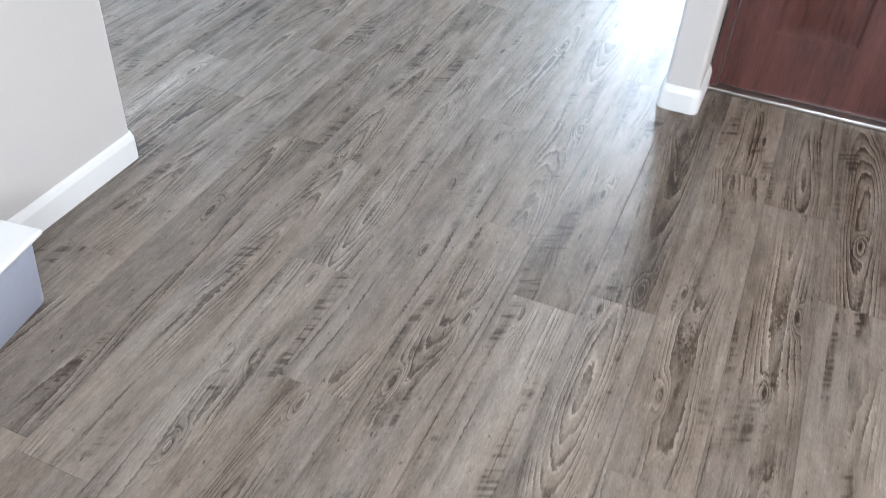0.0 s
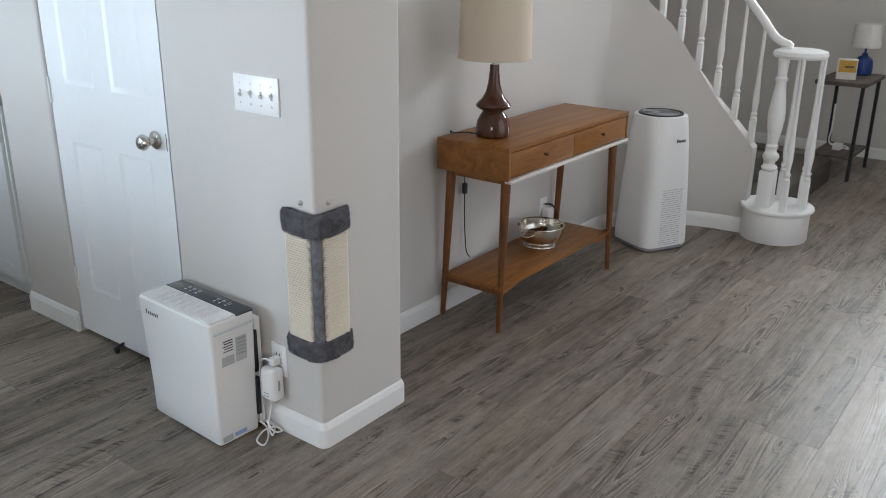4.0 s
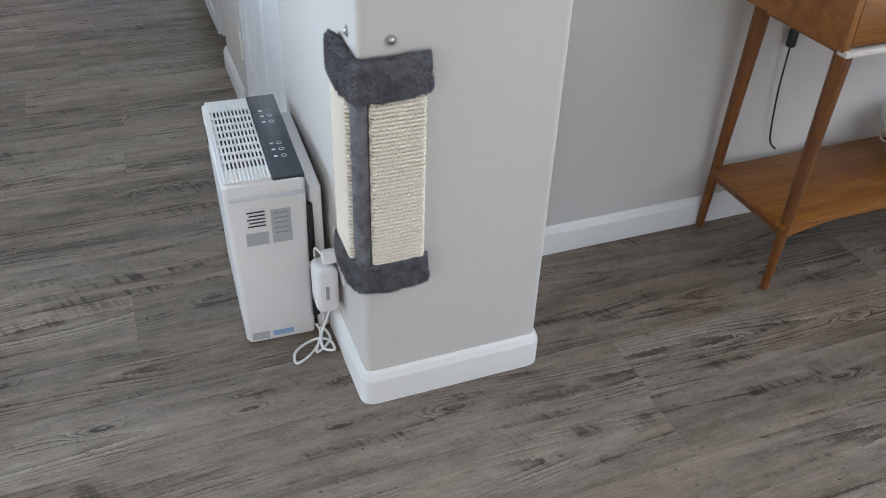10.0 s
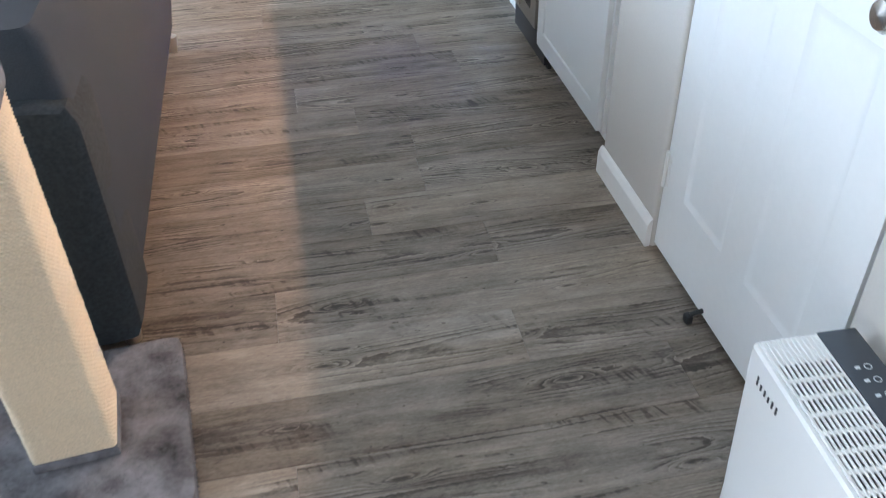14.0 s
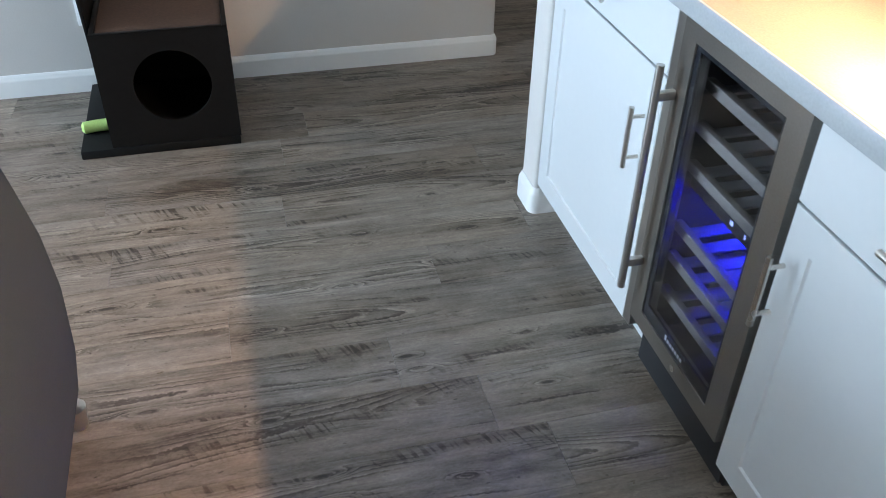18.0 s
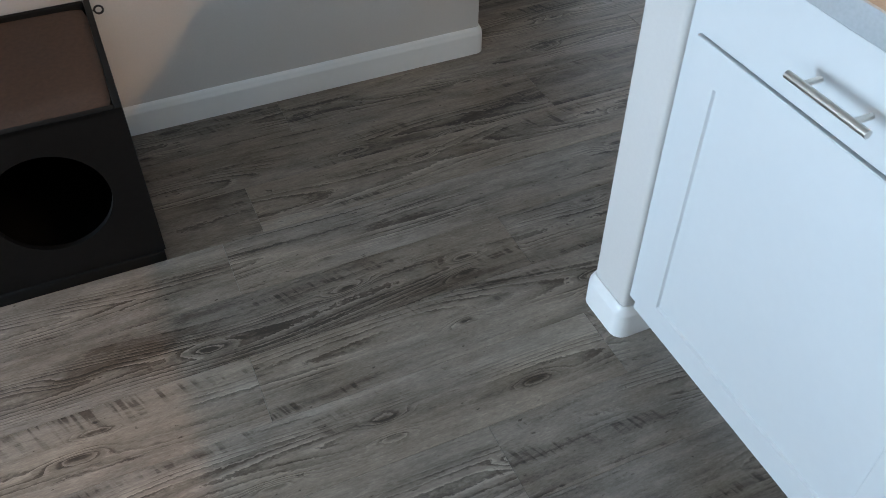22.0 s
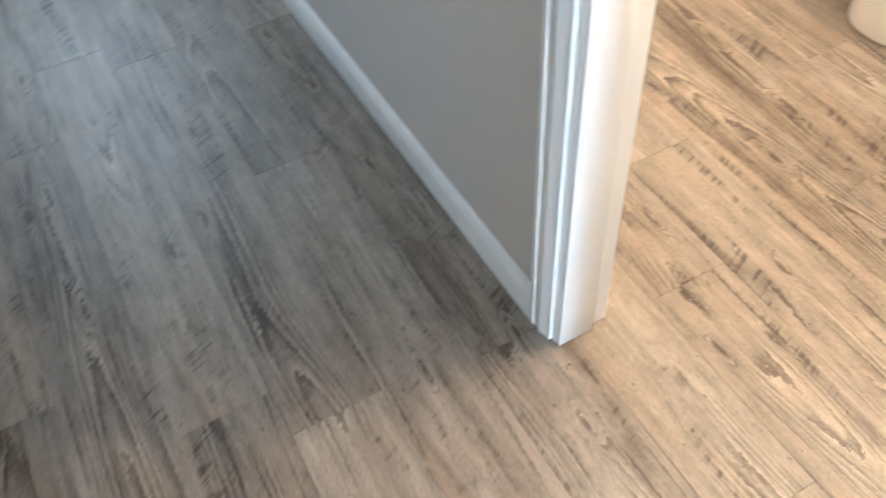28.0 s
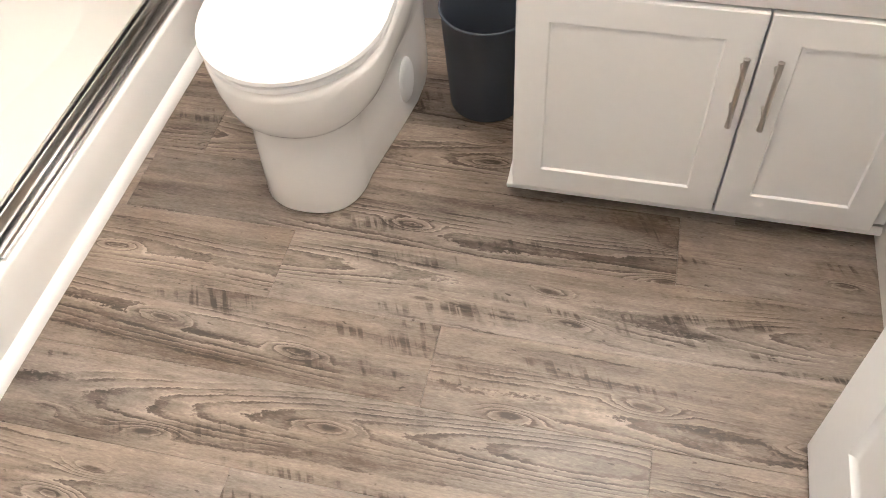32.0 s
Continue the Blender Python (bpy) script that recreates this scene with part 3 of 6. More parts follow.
# outer shell, with the openings that let the daylight in
wall_run("wall_west", "x", XW - 0.15, XW, YS, YN, [(-3.8, -2.2, 0.9, 2.1), (0.7, 2.3, 1.1, 2.4), (3.78, 4.34, 0.0, 2.15), (5.2, 6.6, 0.3, 1.3)])
wall_run("wall_south", "y", YS - 0.15, YS, XW, -0.28, [(-3.2, -1.2, 0.9, 2.1)])
wall_run("wall_east", "x", XE, XE + 0.15, -2.085, YN)
wall_run("wall_north", "y", YN, YN + 0.15, XW, XE, [(2.05, 2.95, 1.0, 2.1)])

# the pier with the pantry behind it: face to the living room x = 0.013, face to the console y = 0.013 and 0.387
WX, PY, CY = 0.013, 0.013, 0.387
rounded_wall("wall_pier", [(WX, PY), (0.409, PY), (0.409, CY), (0.409, CY + 0.11), (0.13, CY + 0.11), (0.13, 0.705), (WX, 0.705)], 0.016, corners=(0, 1, 6))
wall_run("wall_over_pantry_door", "x", WX, 0.13, 0.705, 1.445, [(0.705, 1.445, 0, 2.035)])
rounded_wall("wall_pantry_stub", [(WX, 1.445), (0.70, 1.445), (0.70, 1.830), (WX, 1.830)], 0.016, corners=(0, 3))
structure("pantry_lining", boxes((0.13, 1.0, 0.497, 0.60, 0, H), (0.9, 1.0, 0.6, 1.445, 0, H)), WALL, "pantry side wall")
# kitchen niche behind the cabinets, and the wall end beside them
wall_run("wall_niche_back", "x", 0.62, 0.72, 1.830, 3.585)
rounded_wall("wall_cabinet_end", [(-0.003, 3.582), (0.828, 3.582), (0.828, 3.700), (-0.003, 3.700)], 0.016, corners=(0, 3))

# console wall, then the curved wall under the stair
wall_run("wall_console", "y", CY, CY + 0.11, 0.409, 2.60)
STAIR = smooth_path([(2.60, CY, 0), (2.76, 0.345, 0), (2.90, 0.245, 0), (3.02, 0.09, 0), (3.09, -0.09, 0), (3.115, -0.29, 0)], 5)
TOPS = [(0.0, 1.50), (0.42, 1.15), (0.71, 0.74), (1.05, 0.36)]


def stair_top(s):
    return float(np.interp(s, [a for a, _ in TOPS], [b for _, b in TOPS]))


LEN = [0.0]
for p, q in zip(STAIR, STAIR[1:]):
    LEN.append(LEN[-1] + (q - p).length)


def stair_point(s):
    """Place and outward turn on the curved wall at a length along it."""
    i = max(k for k in range(len(LEN)) if LEN[k] <= max(0, min(s, LEN[-1] - 1e-6)))
    i = min(i, len(STAIR) - 2)
    d = (STAIR[i + 1] - STAIR[i]).normalized()
    return STAIR[i] + d * (s - LEN[i]), d


bm = bmesh.new()
rings = []
for p, s in zip(STAIR, LEN):
    _, d = stair_point(s)
    nrm = Vector((-d.y, d.x, 0)) * 0.10
    z = stair_top(s)
    rings.append([(p.x, p.y, 0), (p.x + nrm.x, p.y + nrm.y, 0), (p.x + nrm.x, p.y + nrm.y, z), (p.x, p.y, z)])
loft(bm, rings)
structure("wall_stair_curve", bm, WALL, "curved pale grey wall under the stair", True)
# the upper flight's wall over the console, cut by the slope
wall_run("wall_stairwell_back", "y", 1.45, 1.55, 0.9, 5.62)
wall_run("wall_hall_side", "x", 3.20, 3.30, 1.60, 3.585)

# bathroom: hall face y = 3.654
wall_run("wall_bath_front", "y", 3.585, 3.700, 0.828, XE, [(0.895, 1.649, 0, 2.035)])
wall_run("wall_bath_back", "y", 1.72, 1.80, 0.72, 3.20)
wall_run("wall_bath_west", "x", 0.72, 0.80, 1.80, 3.585)
# wall opposite the cabinets, the laundry passage, the hall's far side
rounded_wall("wall_cat_corner", [(XW, 4.760), (0.2295, 4.760), (0.2295, 4.873), (XW, 4.873)], 0.016, corners=(1, 2))
rounded_wall("wall_hall_corner", [(1.334, 4.766), (XE, 4.766), (XE, 4.88), (1.447, 4.88), (1.447, 5.028), (1.334, 5.028)], 0.016, corners=(0,))
wall_run("wall_laundry_door", "x", 1.334, 1.447, 5.028, YN, [(5.028, 5.94, 0, 2.035)])
wall_run("wall_laundry_far", "x", 3.4, 3.5, 4.88, YN)
wall_run("wall_hall_end", "x", 4.7, 4.8, 3.700, 4.766, [(3.85, 4.55, 0.9, 2.1)])
# dividing walls of the entry
rounded_wall("wall_left_end", [(XW, -0.632), (-1.700, -0.632), (-1.700, -0.502), (XW, -0.502)], 0.016, corners=(1, 2))
rounded_wall("wall_entry_divider", [(-0.659, -1.972), (0.7, -1.972), (0.7, -2.085), (-0.659, -2.085)], 0.016, corners=(0, 3))
# unseen wall, its opening made for the foyer fill lamp
wall_run("wall_foyer_south", "y", -2.085, -1.972, 0.7, 5.72, [(0.7, 2.5, 0.3, 2.2)])
wall_run("wall_brown_door", "x", -0.40, -0.28, -5.0, -2.085, [(-3.045, -2.125, 0, 2.06)])
for name, row in (("wall_entry_east", (-0.65, 1.5, 0, H)), ("wall_entry_corner", (-1.972, -1.59, 0, H)), ("wall_beside_entry_door", (-0.71, -0.65, 0, 2.10)), ("wall_over_entry_door", (-1.59, -0.71, 2.05, 2.10)), ("wall_over_window", (-1.59, -0.65, 2.97, H))):
    structure(name, boxes((5.62, 5.72, *row)), WALL, "pale grey painted entry wall")
structure("window_1", boxes((5.66, 5.672, -1.59, -0.65, 2.10, 2.97)), CLEARGLASS, "glazed strip above the entry door").visible_shadow = False

# baseboards
baseboard([(WX, 0.70), (WX, PY), (0.409, PY), (0.409, CY)], 1)
baseboard([(WX, 1.830), (WX, 1.447)], 1)
baseboard([(0.409, CY), (2.60, CY)], 1)
baseboard([(p.x, p.y) for p in STAIR], 1)
baseboard([(0.085, 3.582), (-0.003, 3.582), (-0.003, 3.700), (0.835, 3.700)], -1)
baseboard([(1.709, 3.700), (4.7, 3.700)], -1)
baseboard([(XW, 4.760), (0.2295, 4.760), (0.2295, 4.873)], 1)
baseboard([(4.7, 4.766), (1.334, 4.766), (1.334, 4.97)], -1)
baseboard([(XW, -0.632), (-1.700, -0.632), (-1.700, -0.502)], 1)
baseboard([(4.9, -1.972), (-0.659, -1.972), (-0.659, -2.085), (-0.42, -2.085)], 1)
baseboard([(5.62, 1.4), (5.62, -0.64)], 1)


# ---------------------------------------------------------------- doors
def hinge(parent, x, y, z, rz=0):
    bm = bmesh.new()
    lathe(bm, [(0.0055, -0.05), (0.0055, 0.05)], x, y, 10)
    for v in bm.verts:
        v.co.z += z
    box(bm, x - 0.016, x + 0.016, y + 0.003, y + 0.006, z - 0.044, z + 0.044)
    return part("hinge", bm, TRIM, parent, "painted butt hinge")


def door_knob(parent, x, y, z):
    """Ball knob on the face that looks to -y."""
    bm = bmesh.new()
    lathe(bm, [(0.0, 0.0), (0.031, 0.0), (0.032, 0.004), (0.026, 0.010), (0.012, 0.014), (0.0105, 0.030), (0.020, 0.036), (0.0275, 0.048), (0.0275, 0.056), (0.021, 0.066), (0.0, 0.069)], 0, 0, 24, False)
    for v in bm.verts:
        v.co = Vector((x + v.co.x, y - v.co.z, z + v.co.y))
    return part("door_knob", bm, NICKEL, parent, "satin nickel ball knob")


# pantry door: closed, flush with the wall; local x runs along the wall away from the hinges
pantry = thing("door_1", "closed white six-panel pantry door with nickel ball knob", "door", 0.022, 1.440, 0.018, -90)
pantry["kind"] = "structure"
PW = 0.724
part("door_leaf", panel_slab(PW, 2.01, 0.035, six_panels(PW, 2.01), 0.0045, 0.003), DOORPAINT, pantry)
door_knob(pantry, PW - 0.070, 0.0, 0.895)
part("latch_plate", boxes((PW - 0.012, PW - 0.009, -0.001, 0.02, 0.865, 0.925)), BLACKPLASTIC, pantry)
for z in (0.23, 1.00, 1.80):
    hinge(pantry, 0.004, -0.004, z)
bm = bmesh.new()
tube(bm, [(0.29, 0.02, 0.012), (0.29, -0.012, 0.010), (0.29, -0.03, 0.004)], 0.006)
box(bm, 0.278, 0.302, -0.042, -0.026, -0.018, 0.006, 0.004)
part("door_stop", bm, BLACKPLASTIC, pantry, "black rubber door stop under the leaf")

# bathroom door: open into the room, and its frame with a strike plate
bath_door = thing("door_2", "white panelled bathroom door standing open into the room", "door", 0.952, 2.879, 0.012, 90)
bath_door["kind"] = "structure"
BW = 0.680
part("door_leaf", panel_slab(BW, 2.01, 0.035, six_panels(BW, 2.01)), DOORPAINT, bath_door)
door_knob(bath_door, 0.065, 0.0, 0.90)
frame_ob = thing("door_frame", "white moulded door casing and jamb round the bathroom opening", "door frame")
frame_ob["kind"] = "structure"
CASING = [(0, 0), (0.059, 0), (0.059, 0.010), (0.058, 0.014), (0.048, 0.0145), (0.044, 0.010), (0.034, 0.0095), (0.030, 0.0125), (0.022, 0.012), (0.012, 0.008), (0, 0.008)]


def casing_leg(x_in, sign, y_face, out, z1, parent):
    bm = bmesh.new()
    loft(bm, [[(x_in + sign * a, y_face + out * d, z) for a, d in CASING] for z in (0.0, z1)])
    return part("casing", bm, TRIM, parent)


for y, out in ((3.700, 1), (3.585, -1)):
    casing_leg(1.649, 1, y, out, 2.09, frame_ob)
    casing_leg(0.895, -1, y, out, 2.09, frame_ob)
    part("head_casing", boxes((0.895, 1.649, min(y, y + out * 0.0125), max(y, y + out * 0.0125), 2.03, 2.09)), TRIM, frame_ob)
part("jamb", boxes((1.637, 1.649, 3.585, 3.700, 0, 2.03)), TRIM, frame_ob)
part("jamb", boxes((0.895, 0.907, 3.585, 3.700, 0, 2.03)), TRIM, frame_ob)
part("door_stop_bead", boxes((1.626, 1.637, 3.622, 3.699, 0, 2.03), bevel=0.002), TRIM, frame_ob)
strike = part("strike_plate", boxes((1.6345, 1.637, 3.570, 3.618, 0.893, 0.957), bevel=0.001), DULLNICKEL, frame_ob, "nickel strike plate")
part("strike_hole", boxes((1.6335, 1.6345, 3.592, 3.607, 0.911, 0.939), bevel=0.0004), STRIKEHOLE, strike)
for z in (0.902, 0.948):
    bm = bmesh.new()
    box(bm, 1.6332, 1.6345, 3.597, 3.603, z - 0.003, z + 0.003, 0.001)
    part("screw", bm, STEEL, strike)

# open doorway to the laundry: slate floor beyond a metal strip, white trim
structure("laundry_floor", boxes((1.432, 3.4, 4.88, YN, -0.006, 0.004)), SLATE, "dark slate-grey sealed floor of the laundry")
structure("floor_strip", boxes((1.390, 1.432, 5.028, 5.94, 0.0, 0.009), bevel=0.004), BRONZE, "dull grey-bronze floor transition strip", True)
bm = boxes((1.318, 1.334, 4.968, 5.028, 0, 2.09), (1.318, 1.334, 5.94, 6.02, 0, 2.09), (1.318, 1.334, 5.028, 5.94, 2.035, 2.09), (1.334, 1.447, 5.028, 5.047, 0, 2.035), (1.334, 1.447, 5.928, 5.94, 0, 2.035), bevel=0.003)
structure("trim_laundry_door", bm, TRIM, "white door trim round the laundry opening", True)
bm = bmesh.new()
tube(bm, [(2.76, 4.765, 0.06), (2.76, 4.690, 0.06)], 0.006, 10)
stop = solid("door_stop", bm, STEEL, "brass spring door stop on the baseboard", "door stop")
bm = bmesh.new()
tube(bm, [(2.76, 4.693, 0.06), (2.76, 4.677, 0.06)], 0.010, 10)
part("rubber_tip", bm, TRIM, stop, "white rubber tip")

# dark cherry door by the entry divider with a pale sill
cherry = thing("door_4", "closed dark cherry wood door with sunk panels", "door", -0.445, -2.127, 0.022, -90)
cherry["kind"] = "structure"
CW = 0.90
part("door_leaf", panel_slab(CW, 2.02, 0.042, [(0.13, CW / 2 - 0.06, 0.22, 0.95), (CW / 2 + 0.06, CW - 0.13, 0.22, 0.95), (0.13, CW / 2 - 0.06, 1.10, 1.88), (CW / 2 + 0.06, CW - 0.13, 1.10, 1.88)], 0.010, 0.007), CHERRY, cherry)
part("door_frame", boxes((-0.036, -0.004, -0.012, 0.05, -0.02, 2.04), (CW + 0.004, CW + 0.02, -0.012, 0.05, -0.02, 2.04)), CHERRY, cherry)
structure("door_sill", boxes((-0.475, -0.40, -3.045, -2.087, 0.0, 0.016), bevel=0.005), STEEL, "pale metal door sill", True)

# white entry door on the far side of the foyer, glazed strip above
entry = thing("door_5", "closed white panelled entry door", "door", 5.635, -0.72, 0.02, -90)
entry["kind"] = "structure"
part("door_leaf", panel_slab(0.86, 2.02, 0.04, six_panels(0.86, 2.02)), DOORPAINT, entry)
part("threshold", boxes((0.0, 0.86, -0.04, 0.04, -0.02, 0.0), bevel=0.003), STEEL, entry, "metal threshold")
bm = boxes((5.606, 5.62, -0.71, -0.64, 0, 2.11), (5.606, 5.62, -1.66, -1.59, 0, 2.11), (5.606, 5.62, -1.59, -0.71, 2.05, 2.11))
structure("trim_entry_door", bm, TRIM, "white door trim")


# ---------------------------------------------------------------- floor of loose-laid boards
# where a board of a row ends: through the living rooms and halls, and in the bathroom
ENDS = {0: -0.408, 4: -0.515, -1: -0.083, -2: -0.950, -5: -0.855, -7: -0.600, -8: 0.610, -10: -0.050, -13: -0.205, -14: -0.660, -15: 0.198, -16: -0.295, -17: -0.540, 10: -0.555, 11: -0.948, 12: -0.366, 13: -1.257, 14: -0.755, 15: 1.150, 16: -0.724, 17: 0.60, 18: 1.520, 19: -0.435}
BATH_ENDS = {5: 1.50, 6: 2.30, 7: 1.193, 8: 2.005, 9: 1.638, 10: 1.213, 11: 1.942, 12: 1.62}


def board_mesh(length, width):
    bm = bmesh.new()
    g, c = 0.0002, 0.0007
    rings = []
    for inset, z in ((g, -0.008), (g, -c), (g + c, 0.0)):
        rings.append([(inset, inset, z), (length - inset, inset, z), (length - inset, width - inset, z), (inset, width - inset, z)])
    loft(bm, rings)
    return bm


def lay_floor():
    floor_ob = thing("floor", "grey-brown weathered oak plank floor with dark grain and knots", "floor")
    floor_ob["kind"] = "structure"
    shared = finish(board_mesh(BOARD, PITCH), "board", PLANK)
    rng = random.Random(7)
    verts, faces = [], []
    count = 0
    rows = range(int((YS - ROW0) / PITCH) - 1, int((YN - ROW0) / PITCH) + 1)
    for r in rows:
        y = ROW0 + r * PITCH
        phase = ENDS.get(r, rng.uniform(0, BOARD))
        starts = [phase + k * BOARD for k in range(math.floor((XW - phase) / BOARD), math.ceil((XE - phase) / BOARD))]
        if r in BATH_ENDS:
            other = BATH_ENDS[r]
            starts = [(x, XW, 0.40) for x in starts if x < 0.40] + [(other + k * BOARD, 0.40, XE) for k in range(-3, 5) if other + (k + 1) * BOARD > 0.40]
        else:
            starts = [(x, XW, XE) for x in starts]
        for x, lo, hi in starts:
            if x > -0.3 and y < -2.15:
                continue
            near = -3.3 < x + 0.6 < 3.4 and -2.7 < y < 5.6 and count < 300 and lo <= x and x + BOARD <= hi
            near = near and not (x > 0.1 and 0.6 < y < 1.7) and not (y < -2.0 and x + BOARD > -0.28)
            if near:
                ob = new("board", shared)
                ob.location = (x, y, 0)
                ob.parent = floor_ob
                count += 1
            else:
                b = len(verts)
                g, c = 0.0002, 0.0009
                u0, u1 = max(x, lo), min(x + BOARD, hi if y > -2.1 else -0.28)
                v0, v1 = max(y, YS), min(y + PITCH, YN)
                if u1 - u0 < 0.01 or v1 - v0 < 0.01:
                    continue
                for inset, z in ((g, -0.008), (g, -0.0007), (c, 0.0)):
                    verts.extend([(u0 + inset, v0 + inset, z), (u1 - inset, v0 + inset, z), (u1 - inset, v1 - inset, z), (u0 + inset, v1 - inset, z)])
                for q in (0, 4):
                    for i in range(4):
                        j = (i + 1) % 4
                        faces.append((b + q + i, b + q + j, b + q + 4 + j, b + q + 4 + i))
                faces.append((b + 8, b + 9, b + 10, b + 11))
    me = bpy.data.meshes.new("more_boards")
    me.from_pydata(verts, [], faces)
    me.materials.append(PLANKREST)
    rest = new("more_boards", me)
    rest.parent = floor_ob
    tagged(rest, "", "", "", "stuff")


lay_floor()

# ---------------------------------------------------------------- living room: things on and by the pier
def oval(bm, cx, cy, z, rx, ry, seg=28):
    return [Vector((cx + rx * math.cos(2 * math.pi * k / seg), cy + ry * math.sin(2 * math.pi * k / seg), z)) for k in range(seg)]


def outlet_plate(name, x, y, z, rz, label):
    """Duplex outlet whose face looks to -y before the turn."""
    ob = thing(name, label, "outlet", x, y, z, rz)
    part("cover_plate", boxes((-0.035, 0.035, -0.005, 0.0, -0.057, 0.057), bevel=0.002), PLASTIC, ob)
    for dz in (-0.020, 0.020):
        sock = part("socket", boxes((-0.016, 0.016, -0.008, -0.004, dz - 0.014, dz + 0.014), bevel=0.004), PLASTIC, ob)
        part("slot", boxes((-0.008, -0.005, -0.0085, -0.0078, dz - 0.005, dz + 0.005), (0.005, 0.008, -0.0085, -0.0078, dz - 0.005, dz + 0.005)), BLACKPLASTIC, sock)
    return ob


def air_purifier():
    """Flat box purifier: broad face to -x, narrow side with stickers to -y, controls on top."""
    ob = thing("air_purifier", "white flat air purifier with dark control strip beside the pier", "air purifier", -0.203, 0.277, 0.0, -2.2)
    D, L, T = 0.195, 0.368, 0.448
    bm = bmesh.new()
    rings = []
    for z, gx, gy in ((0.004, 0.007, 0.002), (0.012, 0.003, 0.0), (0.10, 0.002, 0.0), (0.415, -0.008, -0.012), (0.437, -0.008, -0.012), (T - 0.006, -0.004, -0.008)):
        x0, x1, y0, y1, r = gx, D - 0.030, gy, L - gy, 0.012
        ring = []
        for cx, cy, a0 in ((x1 - r, y1 - r, 0), (x0 + r, y1 - r, 90), (x0 + r, y0 + r, 180), (x1 - r, y0 + r, 270)):
            for k in range(4):
                a = radians(a0 + 30 * k)
                ring.append((cx + r * math.cos(a), cy + r * math.sin(a), z))
        rings.append(ring)
    loft(bm, rings)
    body = part("body", bm, PLASTIC, ob)
    part("back_panel", boxes((D - 0.022, D + 0.004, 0.004, L - 0.006, 0.012, 0.405), bevel=0.005), PLASTIC, ob)
    part("side_step", boxes((0.004, D - 0.034, -0.0135, -0.008, 0.402, 0.412), bevel=0.002), PALEINK, body)
    for z0, z1 in ((0.055, 0.195), (0.215, 0.365)):
        part("side_slot", boxes((D - 0.034, D - 0.018, -0.004, 0.014, z0, z1), bevel=0.002), BLACKPLASTIC, ob, "dark air slot")
    # top: grille of slats over a dark well, dark control strip
    part("grille_well", boxes((0.010, 0.096, 0.050, L - 0.050, T - 0.012, T - 0.005)), BLACKPLASTIC, ob)
    for k in range(12):
        x = 0.003 + k * 0.0083
        part("grille_slat", boxes((x - 0.0021, x + 0.0021, -0.006, L + 0.004, T - 0.0045, T), bevel=0.001), PLASTIC, ob)
    for y0, y1 in ((-0.006, 0.050), (L - 0.050, L + 0.004)):
        part("grille_end", boxes((0.001, 0.096, y0, y1, T - 0.006, T - 0.0016)), PLASTIC, ob)
    for k in range(1, 8):
        y = 0.050 + k * (L - 0.100) / 8
        part("grille_bar", boxes((0.001, 0.096, y - 0.0045, y + 0.0045, T - 0.0045, T - 0.0006), bevel=0.001), PLASTIC, ob)
    strip = part("control_strip", boxes((0.097, D - 0.031, -0.009, L + 0.008, T - 0.012, T + 0.0005), bevel=0.003), PANELGLOSS, ob, "dark grey glass touch panel")
    for y in (0.075, 0.105, 0.132, 0.235, 0.265, 0.292):
        bm = bmesh.new()
        lathe(bm, [(0.0062, 0.0), (0.0062, 0.0006), (0.0050, 0.0006), (0.0050, 0.0)], 0.136, y, 16, False)
        for v in bm.verts:
            v.co.z += T + 0.0006
        part("touch_icon", bm, PALEINK, strip)
        part("touch_caption", boxes((0.115, 0.123, y - 0.003, y + 0.003, T + 0.0006, T + 0.0012)), PALEINK, strip)
    # printing on the narrow side and the mark on the broad face
    def side_label(x0, x1, z0, z1, mat):
        y = lambda z: -0.0125 * (z - 0.10) / 0.315 if z > 0.1 else 0.0
        bm = bmesh.new()
        vs = [bm.verts.new((x, y(z) - d, z)) for d in (0.0008, 0.0016) for x, z in ((x0, z0), (x1, z0), (x1, z1), (x0, z1))]
        for f in ((0, 1, 2, 3), (4, 5, 6, 7), (0, 1, 5, 4), (1, 2, 6, 5), (2, 3, 7, 6), (3, 0, 4, 7)):
            bm.faces.new([vs[i] for i in f])
        return part("sticker", bm, mat, ob, "small printed sticker")
    side_label(0.030, 0.078, 0.285, 0.318, STICKER)
    side_label(0.086, 0.128, 0.285, 0.372, STICKER)
    for k in range(5):
        side_label(0.092, 0.122, 0.362 - 0.013 * k, 0.365 - 0.013 * k, GREYPLASTIC).location.y = -0.001
    for k in range(5):
        side_label(0.036 + 0.004 * (k % 2), 0.074, 0.334 + 0.009 * k, 0.337 + 0.009 * k, INK)
    side_label(0.016, 0.056, 0.012, 0.032, STICKER)
    side_label(0.064, 0.112, 0.016, 0.030, BLUESTICKER)
    for k, h in enumerate((0.020, 0.012, 0.013, 0.012, 0.015, 0.016)):
        part("brand_mark", boxes((-0.0088, -0.0070, 0.335 - k * 0.0125, 0.3365 - k * 0.0125 + 0.0022, 0.388, 0.388 + h * 0.9)), INK, ob)
    bm = bmesh.new()
    tube(bm, smooth_path([(0.165, -0.004, 0.03), (0.172, -0.03, 0.012), (0.14, -0.075, 0.006), (0.10, -0.10, 0.006), (0.105, -0.06, 0.006), (0.155, -0.035, 0.010), (0.185, -0.06, 0.02), (0.19, -0.085, 0.012), (0.165, -0.075, 0.018), (0.172, -0.03, 0.04), (0.188, -0.05, 0.016), (0.150, -0.085, 0.014), (0.168, -0.045, 0.03), (0.195, -0.03, 0.09), (0.196, -0.035, 0.16)], 7), 0.0032)
